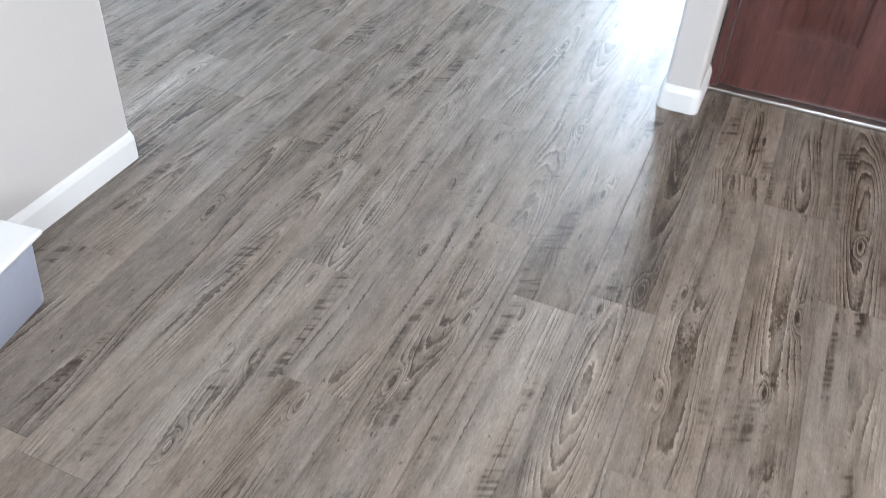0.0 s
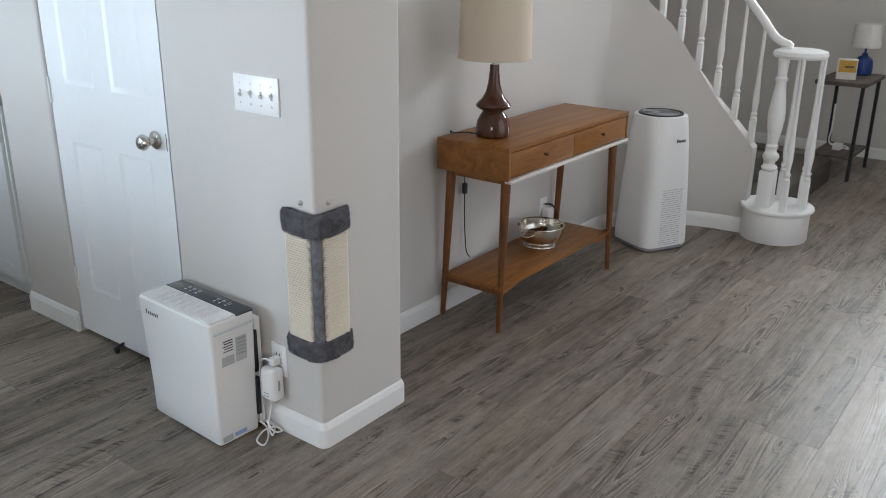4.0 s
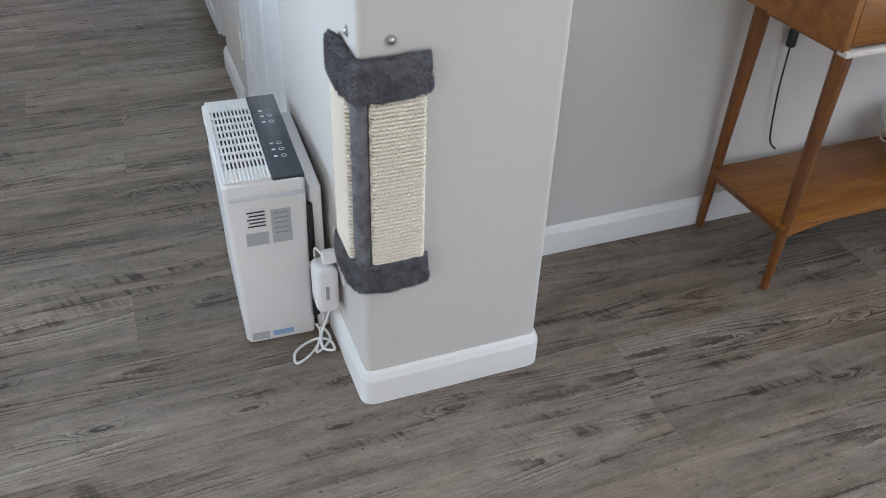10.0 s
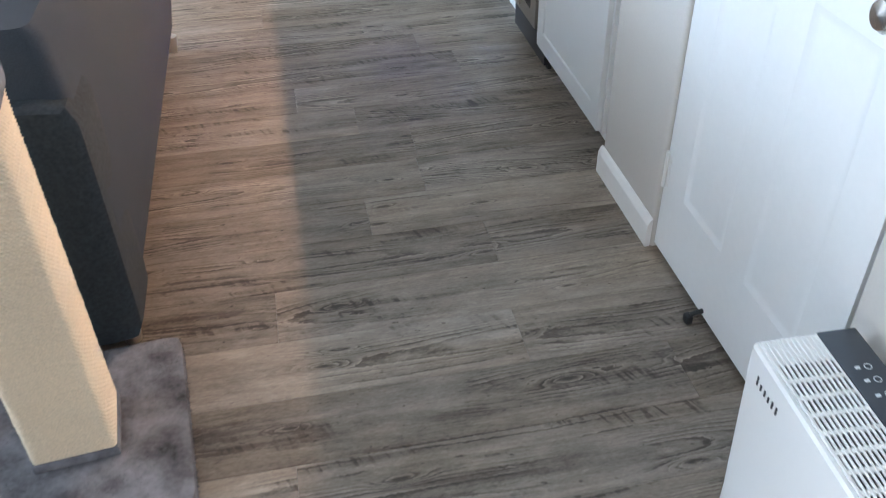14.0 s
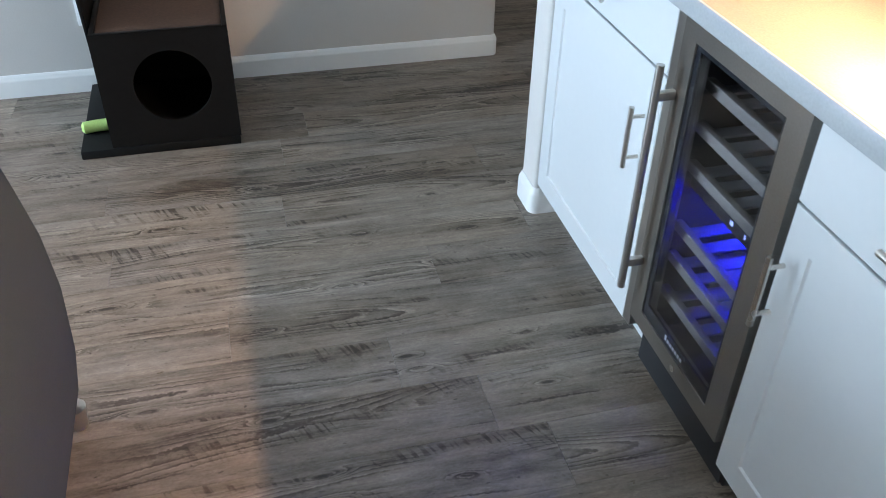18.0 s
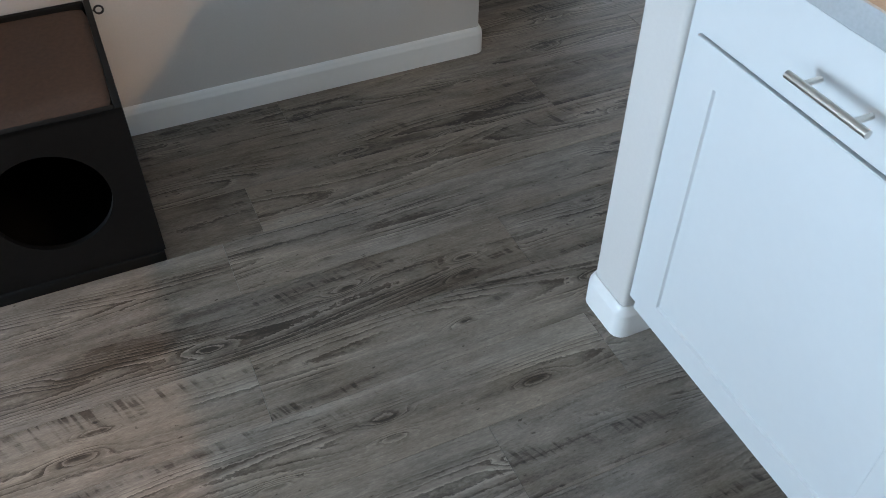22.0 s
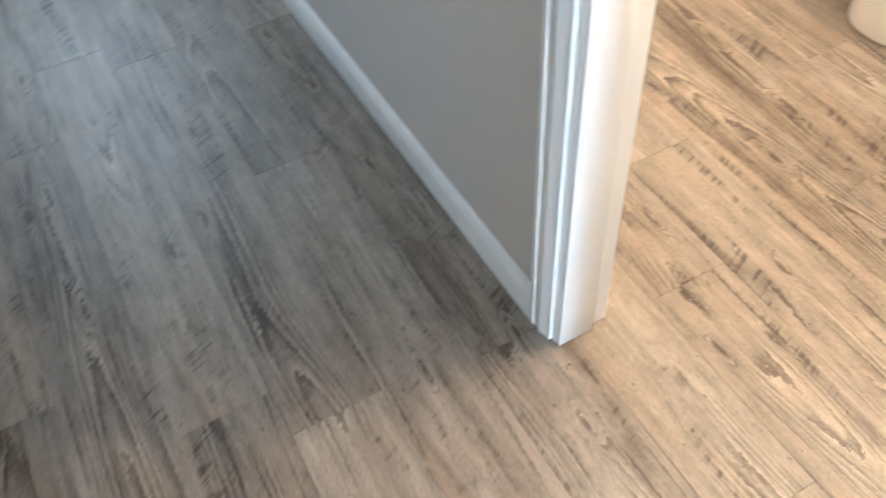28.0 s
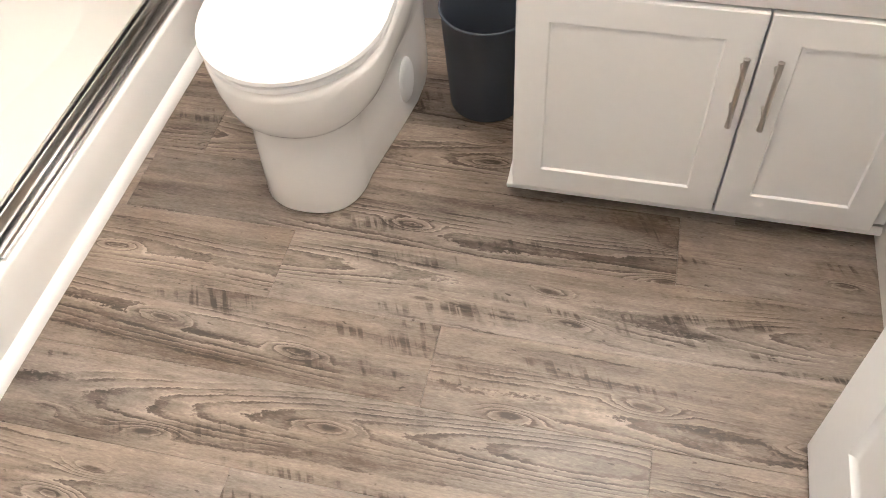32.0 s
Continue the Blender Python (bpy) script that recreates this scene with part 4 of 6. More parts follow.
    part("power_cord", bm, PLASTIC, ob, "coiled white power cord")
    return ob


air_purifier()


def sisal_panel(ob, m, rows, z0, z1, a, b, thick=0.014):
    """Cords side by side round a backing board; before m they lie along y on the face that looks to -x."""
    bm = bmesh.new()
    box(bm, 0.002 - thick, 0.0, a + (0.004 if thick > 0.015 else 0.014), b + 0.002, z0, z1)
    bmesh.ops.transform(bm, matrix=m, verts=bm.verts)
    panel = part("sisal_panel", bm, ROPEGAP, ob, "woven sisal cord panel")
    kinds = []
    for q in range(4):
        bm = bmesh.new()
        n = 80
        path = [(-thick, a + (b - a) * i / n, 0.0003 * math.sin(i * 0.9 + q * 1.7)) for i in range(n + 1)]
        if thick > 0.015:
            path = [(-0.003, a, 0), (-thick * 0.45, a - 0.0005, 0), (-thick + 0.003, a, 0)] + path[2:-1] + [(-thick + 0.002, b + 0.002, 0), (-0.004, b + 0.004, 0)]
        tube(bm, [m @ Vector(v) for v in path], lambda t: 0.0034 + 0.0010 * math.sin(2 * math.pi * 22 * t + q * 1.6), 7)
        kinds.append(finish(bm, "cord", ROPE, True))
    for k in range(rows):
        c = new("cord", kinds[(k * 7) % 4])
        c.location, c.parent = (0, 0, z0 + (k + 0.5) * (z1 - z0) / rows), panel


def fuzz(parent, source, count, length, seed, mat):
    """Short pile standing off a plush part: thin blades scattered over its faces."""
    rng = random.Random(seed)
    me0 = source.data
    polys = [p for p in me0.polygons]
    areas = np.cumsum([p.area for p in polys])
    verts, faces = [], []
    for _ in range(count):
        p = polys[int(np.searchsorted(areas, rng.random() * areas[-1]))]
        q = [me0.vertices[k].co for k in p.vertices]
        a, b = rng.random(), rng.random()
        if len(q) < 4:
            q = [q[0], q[1], q[2], q[2]]
        at = q[0].lerp(q[1], a).lerp(q[3].lerp(q[2], a), b)
        d = (p.normal + Vector((rng.gauss(0, 0.5), rng.gauss(0, 0.5), rng.gauss(0, 0.5) - 0.3))).normalized()
        side = d.orthogonal().normalized() * 0.0007
        tip = at + d * length * rng.uniform(0.5, 1.2)
        b = len(verts)
        verts += [tuple(at - side), tuple(at + side), tuple(tip)]
        faces.append((b, b + 1, b + 2))
    me = bpy.data.meshes.new("pile")
    me.from_pydata(verts, [], faces)
    me.materials.append(mat)
    ob = new("pile", me)
    ob.parent = parent
    return tagged(ob, "short grey plush pile", "", "", "stuff")


def corner_scratcher():
    ob = thing("corner_scratcher", "cream sisal corner scratcher with grey plush cuffs on the pier", "cat scratcher", WX, PY)
    # sisal panels as rows of cord on a thin backing
    for side in (0, 1):
        m = pose(0, 0, 0) if not side else Matrix(((0, 1, 0, 0), (1, 0, 0, 0), (0, 0, 1, 0), (0, 0, 0, 1)))
        sisal_panel(ob, m, 46, 0.375, 0.742, 0.017, 0.112, 0.019)
    rng = random.Random(5)

    def cuff(z0, z1, sag):
        bm = bmesh.new()
        n = 26
        path = [(-0.001, 0.124 - 0.112 * t) for t in np.linspace(0, 1, n // 2)] + [(0.012 + 0.112 * t, -0.001) for t in np.linspace(0, 1, n // 2)]
        rings = []
        for i, (x, y) in enumerate(path):
            a = i / (len(path) - 1)
            nx, ny = (-1, 0) if a < 0.44 else ((0, -1) if a > 0.56 else (-0.72, -0.72))
            end = min(1.0, 4 * min(a, 1 - a) + 0.55)
            dz = -sag * math.sin(math.pi * a)
            ring = []
            for k in range(16):
                ang = 2 * math.pi * k / 16
                ex = 0.013 + 0.014 * end * max(-0.75, math.copysign(abs(math.cos(ang)) ** 0.6, math.cos(ang)))
                zz = (z0 + z1) / 2 + (z1 - z0) / 2 * math.copysign(abs(math.sin(ang)) ** 0.7, math.sin(ang)) * (0.9 + 0.1 * end) + dz
                j = rng.uniform(-0.0016, 0.0016)
                ring.append((x + nx * (ex + j), y + ny * (ex + j), zz + rng.uniform(-0.002, 0.002)))
            rings.append(ring)
        loft(bm, rings)
        c = part("plush_cuff", bm, PLUSH, ob, "grey plush cuff")
        fuzz(c, c, 14000, 0.0065, 3, PLUSH)
        return c

    cuff(0.728, 0.805, 0.006)
    cuff(0.318, 0.390, 0.004)
    bm = bmesh.new()
    rings = []
    for z in np.linspace(0.37, 0.75, 14):
        rings.append([(0.0005 + 0.0165 * math.cos(a) + rng.uniform(-0.001, 0.001), 0.0005 + 0.0165 * math.sin(a) + rng.uniform(-0.001, 0.001), z) for a in np.linspace(0, 2 * math.pi, 19)[:-1]])
    loft(bm, rings)
    part("plush_spine", bm, PLUSH, ob, "grey plush strip along the corner")
    for x, y, turn in ((0.058, 0.0, 0), (0.0, 0.060, -90)):
        bm = bmesh.new()
        lathe(bm, [(0.0, 0.0), (0.0105, 0.0), (0.0105, 0.0015), (0.0065, 0.0015), (0.006, 0.004), (0.003, 0.006), (0.0, 0.0062)], 0, 0, 20, False)
        bmesh.ops.transform(bm, matrix=pose(x, y, 0.824, 0, 0, turn) @ pose(0, 0, 0, 90), verts=bm.verts)
        part("screw", bm, STEEL, ob, "domed steel screw with washer")
    return ob


corner_scratcher()

outlet_plate("wall_outlet", WX, 0.205, 0.262, -90, "white duplex outlet low on the pier wall")
brick = thing("power_adapter", "white power adapter plugged into the pier outlet", "adapter", WX, 0.205, 0.262, -90)
part("housing", boxes((-0.038, 0.030, -0.062, -0.010, -0.132, -0.014), bevel=0.016, seg=4), PLASTIC, brick)
part("vent_marks", boxes((-0.018, 0.006, -0.0626, -0.0618, -0.104, -0.101), (-0.018, 0.006, -0.0626, -0.0618, -0.114, -0.111)), GREYPLASTIC, brick)
part("rating_print", boxes((0.0298, 0.0304, -0.042, -0.034, -0.092, -0.055)), GREYPLASTIC, brick)
part("plug", boxes((-0.012, 0.012, -0.040, -0.008, -0.010, 0.018), bevel=0.004), PLASTIC, brick)
bm = bmesh.new()
tube(bm, smooth_path([(-0.006, -0.038, 0.008), (-0.030, -0.046, 0.010), (-0.050, -0.045, -0.02), (-0.058, -0.040, -0.065), (-0.062, -0.035, -0.13), (-0.066, -0.03, -0.20), (-0.060, -0.035, -0.245)], 6), 0.003)
part("power_cord", bm, PLASTIC, brick)

# switches and thermostat on the pier
sw = thing("switch_plate", "white four-gang toggle switch plate on the pier wall", "light switch", WX, 0.238, 1.130, -90)
part("cover_plate", boxes((-0.099, 0.099, -0.006, 0.0, -0.057, 0.057), bevel=0.0025), PLASTIC, sw)
for k in range(4):
    x = -0.069 + 0.046 * k
    tog = part("toggle_slot", boxes((x - 0.0042, x + 0.0042, -0.0066, -0.0056, -0.011, 0.011)), GREYPLASTIC, sw)
    bm = bmesh.new()
    box(bm, x - 0.0038, x + 0.0038, -0.018, -0.006, -0.004, 0.006, 0.0015, 2, pose(0, 0, 0, 0) @ pose(0, 0, 0.002 if k % 2 else -0.004))
    part("toggle", bm, PLASTIC, sw)
    for z in (-0.030, 0.030):
        part("screw", boxes((x - 0.003, x + 0.003, -0.0075, -0.0055, z - 0.003, z + 0.003), bevel=0.001), STEEL, sw)
th = thing("thermostat", "white wall thermostat with a grey display", "thermostat", WX, 0.405, 1.475, -90)
part("back_plate", boxes((-0.066, 0.066, -0.008, 0, -0.058, 0.058), bevel=0.003), GREYPLASTIC, th)
part("housing", boxes((-0.066, 0.058, -0.026, -0.008, -0.058, 0.058), bevel=0.005), PLASTIC, th)
part("display", boxes((-0.050, 0.006, -0.0275, -0.0255, -0.030, 0.036)), GREYPLASTIC, th, "grey liquid crystal display")


# ---------------------------------------------------------------- console table and what stands by it
def console_table():
    ob = thing("console_table", "walnut console table with two drawers and low shelf by wall", "console table", 1.05, 0.004, 0)
    W, D, z0, z1 = 1.045, 0.352, 0.682, 0.814
    part("tabletop", boxes((0, W, 0, D, z1 - 0.018, z1), bevel=0.0015), WALNUT, ob)
    part("side_panel", boxes((0, 0.018, 0.0, D, z0, z1 - 0.018), bevel=0.0015), WALNUT, ob)
    part("side_panel", boxes((W - 0.018, W, 0.0, D, z0, z1 - 0.018), bevel=0.0015), WALNUT, ob)
    part("back_panel", boxes((0.018, W - 0.018, D - 0.012, D, z0, z1 - 0.018)), WALNUT, ob)
    part("bottom_panel", boxes((0.018, W - 0.018, 0.03, D - 0.012, z0, z0 + 0.012)), WALNUT, ob)
    for k in range(2):
        x0 = 0.0205 + k * (W - 0.041) / 2
        x1 = x0 + (W - 0.041) / 2 - 0.003
        dr = part("drawer_front", boxes((x0, x1, 0.001, 0.02, z0 + 0.010, z1 - 0.021), bevel=0.001), WALNUT, ob)
        bm = bmesh.new()
        lathe(bm, [(0.0, 0.0), (0.004, 0.0), (0.004, 0.010), (0.009, 0.013), (0.0095, 0.017), (0.006, 0.020), (0.0, 0.0205)], 0, 0, 14, False)
        bmesh.ops.transform(bm, matrix=pose((x0 + x1) / 2, 0.001, (z0 + z1) / 2) @ pose(0, 0, 0, 90), verts=bm.verts)
        part("pull_knob", bm, BRONZEKNOB, dr, "small bronze pull knob")
    # the lip's pale colour stands for window light caught on the bevelled edge
    part("front_lip", boxes((0.004, W - 0.004, -0.010, 0.020, z0 - 0.010, z0 + 0.004), bevel=0.003), PALEWOOD, ob, "drawer edge lip, coloured pale for the window light on it")
    part("apron", boxes((0.055, W - 0.055, 0.050, 0.066, z0 - 0.030, z0 - 0.010)), WALNUT, ob)
    part("apron", boxes((0.055, W - 0.055, D - 0.030, D - 0.014, z0 - 0.030, z0)), WALNUT, ob)
    part("side_apron", boxes((0.05, 0.066, 0.05, D - 0.02, z0 - 0.03, z0)), WALNUT, ob)
    part("side_apron", boxes((W - 0.066, W - 0.05, 0.05, D - 0.02, z0 - 0.03, z0)), WALNUT, ob)
    legs = (((0.055, 0.045), (0.058, 0.060)), ((0.055, D - 0.035), (0.064, D + 0.010)), ((W - 0.055, 0.045), (W - 0.010, 0.046)), ((W - 0.055, D - 0.035), (W - 0.014, D + 0.010)))
    for (tx, ty), (bx, by) in legs:
        bm = bmesh.new()
        rings = []
        for t in np.linspace(0, 1, 9):
            c = Vector((tx + (bx - tx) * t, min(ty + (by - ty) * t, D + 0.012), z0 * (1 - t)))
            r = 0.021 - 0.010 * t
            rings.append([c + Vector((r * math.cos(a), r * math.sin(a), 0)) for a in np.linspace(0, 2 * math.pi, 15)[:-1]])
        loft(bm, rings)
        part("leg", bm, WALNUTLEG, ob)
    part("shelf", boxes((0.040, W - 0.030, 0.045, D - 0.010, 0.192, 0.208), bevel=0.003), WALNUT, ob)
    for x in (0.062, W - 0.044):
        part("side_stretcher", boxes((x - 0.009, x + 0.009, 0.060, D - 0.012, 0.166, 0.192), bevel=0.003), WALNUTLEG, ob)
    # front rail under the shelf, arched up between its ends
    bm = bmesh.new()
    n = 20
    rings = []
    for k in range(n + 1):
        t = k / n
        drop = 0.006 + 0.022 * max(0.0, abs(2 * t - 1) - 0.72) / 0.28
        x = 0.066 + (W - 0.116) * t
        rings.append([(x, 0.052, 0.192 - drop), (x, 0.064, 0.192 - drop), (x, 0.064, 0.192), (x, 0.052, 0.192)])
    loft(bm, rings)
    part("front_rail", bm, WALNUT, ob)
    return ob


console_table()

lamp = thing("table_lamp", "brown glazed gourd lamp with cream drum shade on the console", "table lamp", 1.215, 0.195, 0.8145)
bm = bmesh.new()
lathe(bm, [(0.062, 0.0), (0.070, 0.006), (0.071, 0.03), (0.066, 0.062), (0.055, 0.085), (0.044, 0.100), (0.045, 0.106), (0.068, 0.118), (0.073, 0.126), (0.066, 0.138), (0.048, 0.155), (0.034, 0.180), (0.025, 0.215), (0.020, 0.262), (0.019, 0.290), (0.0, 0.291)], 0, 0, 36)
part("base", bm, BROWNGLAZE, lamp, "glossy brown ceramic base")
bm = bmesh.new()
lathe(bm, [(0.0115, 0.288), (0.0115, 0.335), (0.008, 0.345), (0.008, 0.40)], 0, 0, 16)
part("neck", bm, STEEL, lamp)
bm = bmesh.new()
lathe(bm, [(0.148, 0.315), (0.139, 0.588), (0.1365, 0.588), (0.1455, 0.315), (0.148, 0.315)], 0, 0, 44, False)
shade = part("shade", bm, LINEN, lamp, "cream linen drum shade")
for z, r in ((0.3165, 0.1488), (0.5865, 0.1398)):
    bm = bmesh.new()
    tube(bm, [(r * math.cos(a), r * math.sin(a), z) for a in np.linspace(0, 2 * math.pi, 45)], 0.0018, 6)
    part("trim_ring", bm, LINEN, shade)
bm = bmesh.new()
tube(bm, [(0, 0, 0.40), (0.06, 0, 0.42), (0.14, 0, 0.42)], 0.002, 6)
tube(bm, [(0, 0, 0.40), (-0.06, 0, 0.42), (-0.14, 0, 0.42)], 0.002, 6)
part("shade_carrier", bm, STEEL, lamp)
bm = bmesh.new()
tube(bm, smooth_path([(-0.06, 0.02, 0.008), (-0.09, 0.05, 0.02), (-0.10, 0.12, 0.012), (-0.06, 0.172, 0.002), (0.02, 0.178, -0.10), (0.045, 0.170, -0.22), (0.045, 0.168, -0.30), (0.05, 0.170, -0.42), (0.07, 0.172, -0.56), (0.10, 0.172, -0.60)], 6), 0.0026)
cord = part("cord", bm, BLACKPLASTIC, lamp, "black flex behind the table")
part("inline_switch", boxes((0.034, 0.056, 0.158, 0.178, -0.29, -0.24), bevel=0.006), BLACKPLASTIC, cord)

bowl = thing("silver_bowl", "tarnished silver footed bowl with lug handles on the console shelf", "bowl", 1.675, 0.215, 0.2085)
bowl.scale = (1, 1, 0.88)
bm = bmesh.new()
lathe(bm, [(0.073, 0.0), (0.076, 0.004), (0.075, 0.010), (0.069, 0.015), (0.066, 0.020), (0.074, 0.025), (0.092, 0.036), (0.103, 0.055), (0.108, 0.080), (0.109, 0.110), (0.115, 0.114), (0.113, 0.118), (0.107, 0.114), (0.104, 0.085), (0.098, 0.058), (0.080, 0.042), (0.0, 0.034)], 0, 0, 40, False)
part("body", bm, SILVER, bowl)
bm = bmesh.new()
tube(bm, [(0.076 * math.cos(a), 0.076 * math.sin(a), 0.003) for a in np.linspace(0, 2 * math.pi, 60)], 0.0032, 6)
part("beaded_foot", bm, SILVER, bowl)
for s in (-1, 1):
    bm = bmesh.new()
    tube(bm, smooth_path([(s * 0.104, -0.034, 0.092), (s * 0.130, -0.026, 0.088), (s * 0.141, 0.0, 0.084), (s * 0.130, 0.026, 0.088), (s * 0.104, 0.034, 0.092)], 5), 0.003, 8)
    part("handle", bm, SILVER, bowl)
outlet_plate("wall_outlet", 1.985, CY, 0.285, 0, "white duplex outlet behind the console")
plug = thing("plug", "white adapter and black plug in the outlet behind the console", "plug", 1.985, CY, 0.285)
part("adapter", boxes((-0.026, 0.030, -0.050, -0.008, -0.052, 0.006), bevel=0.006), PLASTIC, plug)
bm = bmesh.new()
tube(bm, smooth_path([(0.0, -0.010, 0.022), (0.01, -0.04, 0.024), (0.035, -0.05, 0.0), (0.06, -0.045, -0.02), (0.10, -0.04, -0.07)], 6), 0.0045)
part("black_plug", bm, BLACKPLASTIC, plug)
pic = thing("picture_frame", "small framed picture hung above the console", "picture", 1.78, CY, 1.47)
part("frame", plates(bmesh.new(), -0.21, 0.21, 0.0, 0.34, -0.018, 0.0, [(-0.19, 0.19, 0.02, 0.32)]), PALEWOOD, pic)
part("mount", boxes((-0.19, 0.19, -0.010, -0.002, 0.02, 0.32)), PAPER, pic)


def tower_purifier():
    ob = thing("tower_air_purifier", "tall white tower air purifier with perforated shell by the stair", "air purifier", 2.612, 0.06, 0, -26)
    ob.scale = (1.0, 1.0, 1.14)

    def ring(half, r, z, n=6):
        out = []
        for cx, cy, a0 in ((half - r, half - r, 0), (r - half, half - r, 90), (r - half, r - half, 180), (half - r, r - half, 270)):
            out += [(cx + r * math.cos(radians(a0 + 90 * k / n)), cy + r * math.sin(radians(a0 + 90 * k / n)), z) for k in range(n + 1)]
        return out

    bm = bmesh.new()
    loft(bm, [ring(0.138, 0.060, 0.0), ring(0.150, 0.065, 0.008), ring(0.152, 0.065, 0.022)])
    part("base", bm, GREYPLASTIC, ob, "grey base skirt")
    bm = bmesh.new()
    loft(bm, [ring(0.154, 0.066, 0.022), ring(0.155, 0.067, 0.05), ring(0.148, 0.080, 0.30), ring(0.140, 0.095, 0.50), ring(0.132, 0.110, 0.625), ring(0.130, 0.110, 0.633), ring(0.124, 0.105, 0.636)])
    part("shell", bm, PLASTIC, ob)
    bm = bmesh.new()
    lathe(bm, [(0.119, 0.635), (0.116, 0.642), (0.109, 0.642), (0.106, 0.6385), (0.0, 0.638)], 0, 0, 40, False)
    top = part("top_grille", bm, BLACKPLASTIC, ob, "dark round outlet grille")
    for r in (0.094, 0.080, 0.066, 0.052, 0.038, 0.024):
        bm = bmesh.new()
        tube(bm, [(r * math.cos(a), r * math.sin(a), 0.6395) for a in np.linspace(0, 2 * math.pi, 37)], 0.0022, 6)
        part("grille_ring", bm, GREYPLASTIC, top)
    # perforations: small dark dimples on two sides of the shell
    for turn in (0, 90):
        verts, faces = [], []
        for i in range(26):
            z = 0.035 + i * 0.0105
            half = np.interp(z, [0.05, 0.30], [0.1555, 0.1487])
            for k in range(17):
                x = -0.066 + (k + 0.5 * (i % 2)) * 0.0080
                b = len(verts)
                for a in range(6):
                    verts.append((x + 0.0024 * math.cos(a * math.pi / 3), -half - 0.0006, z + 0.0024 * math.sin(a * math.pi / 3)))
                faces.append(tuple(range(b, b + 6)))
        me = bpy.data.meshes.new("perforations")
        me.from_pydata([tuple(pose(0, 0, 0, 0, 0, turn) @ Vector(v)) for v in verts], [], faces)
        me.materials.append(GREYPLASTIC)
        holes = new("perforations", me)
        holes.parent = ob
        tagged(holes, "rows of small round air holes", "", "", "stuff")
    for k, h in enumerate((0.016, 0.010, 0.010, 0.010, 0.012, 0.013)):
        part("brand_mark", boxes((0.002 + k * 0.010, 0.008 + k * 0.010, -0.1435, -0.1415, 0.520, 0.520 + h)), INK, ob)
    return ob


tower_purifier()


# ---------------------------------------------------------------- stair with its railing
def turned(bm, x, y, z0, z1, r, square):
    """A turned baluster: square foot, vase and taper."""
    h = z1 - z0
    box(bm, x - square, x + square, y - square, y + square, z0, z0 + 0.20 * h, 0.002, 1)
    prof = [(0.20, 0.9), (0.215, 1.15), (0.23, 0.75), (0.25, 1.2), (0.27, 0.7), (0.30, 0.85), (0.36, 1.12), (0.42, 1.05), (0.55, 0.72), (0.75, 0.58), (0.95, 0.50), (1.0, 0.55)]
    lathe(bm, [(r * k, z0 + t * h) for t, k in prof], x, y, 14)
    return bm


stair = thing("staircase", "curved staircase with white turned balusters and taupe carpet treads", "staircase", 0, 0, 0)
# first step: half-round white plinth with cap
bm = bmesh.new()
lathe(bm, [(0.178, 0.0), (0.182, 0.01), (0.182, 0.160), (0.180, 0.166)], 3.16, -0.45, 40)
part("plinth", bm, TRIM, stair, "white half-round plinth of the first step")
bm = bmesh.new()
lathe(bm, [(0.190, 0.166), (0.199, 0.172), (0.200, 0.184), (0.194, 0.192)], 3.16, -0.45, 40)
part("plinth_cap", bm, TRIM, stair)
for k, (x0, y0, y1, z) in enumerate(((3.16, -0.38, 1.2, 0.172), (3.30, -0.55, 1.4, 0.350), (3.46, -0.40, 1.4, 0.535), (3.62, -0.2, 1.4, 0.72), (3.80, 0.0, 1.4, 0.905), (3.98, 0.2, 1.4, 1.09))):
    if k == 0:
        part("tread", boxes((3.20, 4.64, y0, y1, 0.0, z), bevel=0.012), CARPET, stair, "taupe carpet tread")
    else:
        bm = boxes((3.235, 3.72, y0 + 0.15 + 0.22 * k, 1.44, z - 0.185 if k > 1 else 0.1725, z), bevel=0.012)
        part("tread", bm, CARPET, stair, "taupe carpet tread")
bm = bmesh.new()
pts = []
for s in np.linspace(0.02, 1.04, 14):
    p, d = stair_point(s)
    nrm = Vector((-d.y, d.x, 0)) * 0.05
    pts.append((p.x + nrm.x, p.y + nrm.y, stair_top(s) + 0.70 - 0.06 * s))
pts[-1] = (pts[-1][0], pts[-1][1], 1.06)
pts.append((3.16, -0.36, 1.035))
tube(bm, smooth_path(pts, 4), 0.022, 12)
part("handrail", bm, TRIM, stair, "white rounded handrail")
for k in range(10):
    s = 0.06 + k * 0.105
    p, d = stair_point(s)
    nrm = Vector((-d.y, d.x, 0)) * 0.05
    z0 = stair_top(s) - 0.01
    bm = bmesh.new()
    turned(bm, p.x + nrm.x, p.y + nrm.y, z0, stair_top(s) + 0.69 - 0.06 * s, 0.0165, 0.016)
    part("baluster", bm, TRIM, stair)
bm = bmesh.new()
box(bm, 3.045, 3.125, -0.44, -0.36, 0.191, 0.395, 0.004, 2)
lathe(bm, [(0.030, 0.394), (0.041, 0.402), (0.044, 0.414), (0.036, 0.424), (0.026, 0.432), (0.028, 0.446), (0.040, 0.458), (0.045, 0.474), (0.040, 0.490), (0.027, 0.500), (0.025, 0.512), (0.033, 0.522), (0.034, 0.534), (0.026, 0.544), (0.029, 0.575), (0.038, 0.625), (0.044, 0.680), (0.044, 0.720), (0.038, 0.780), (0.030, 0.840), (0.025, 0.880), (0.032, 0.892), (0.033, 0.902), (0.024, 0.912), (0.026, 0.960), (0.030, 1.008)], 3.085, -0.40, 24)
part("newel_post", bm, TRIM, stair, "stout turned newel post")
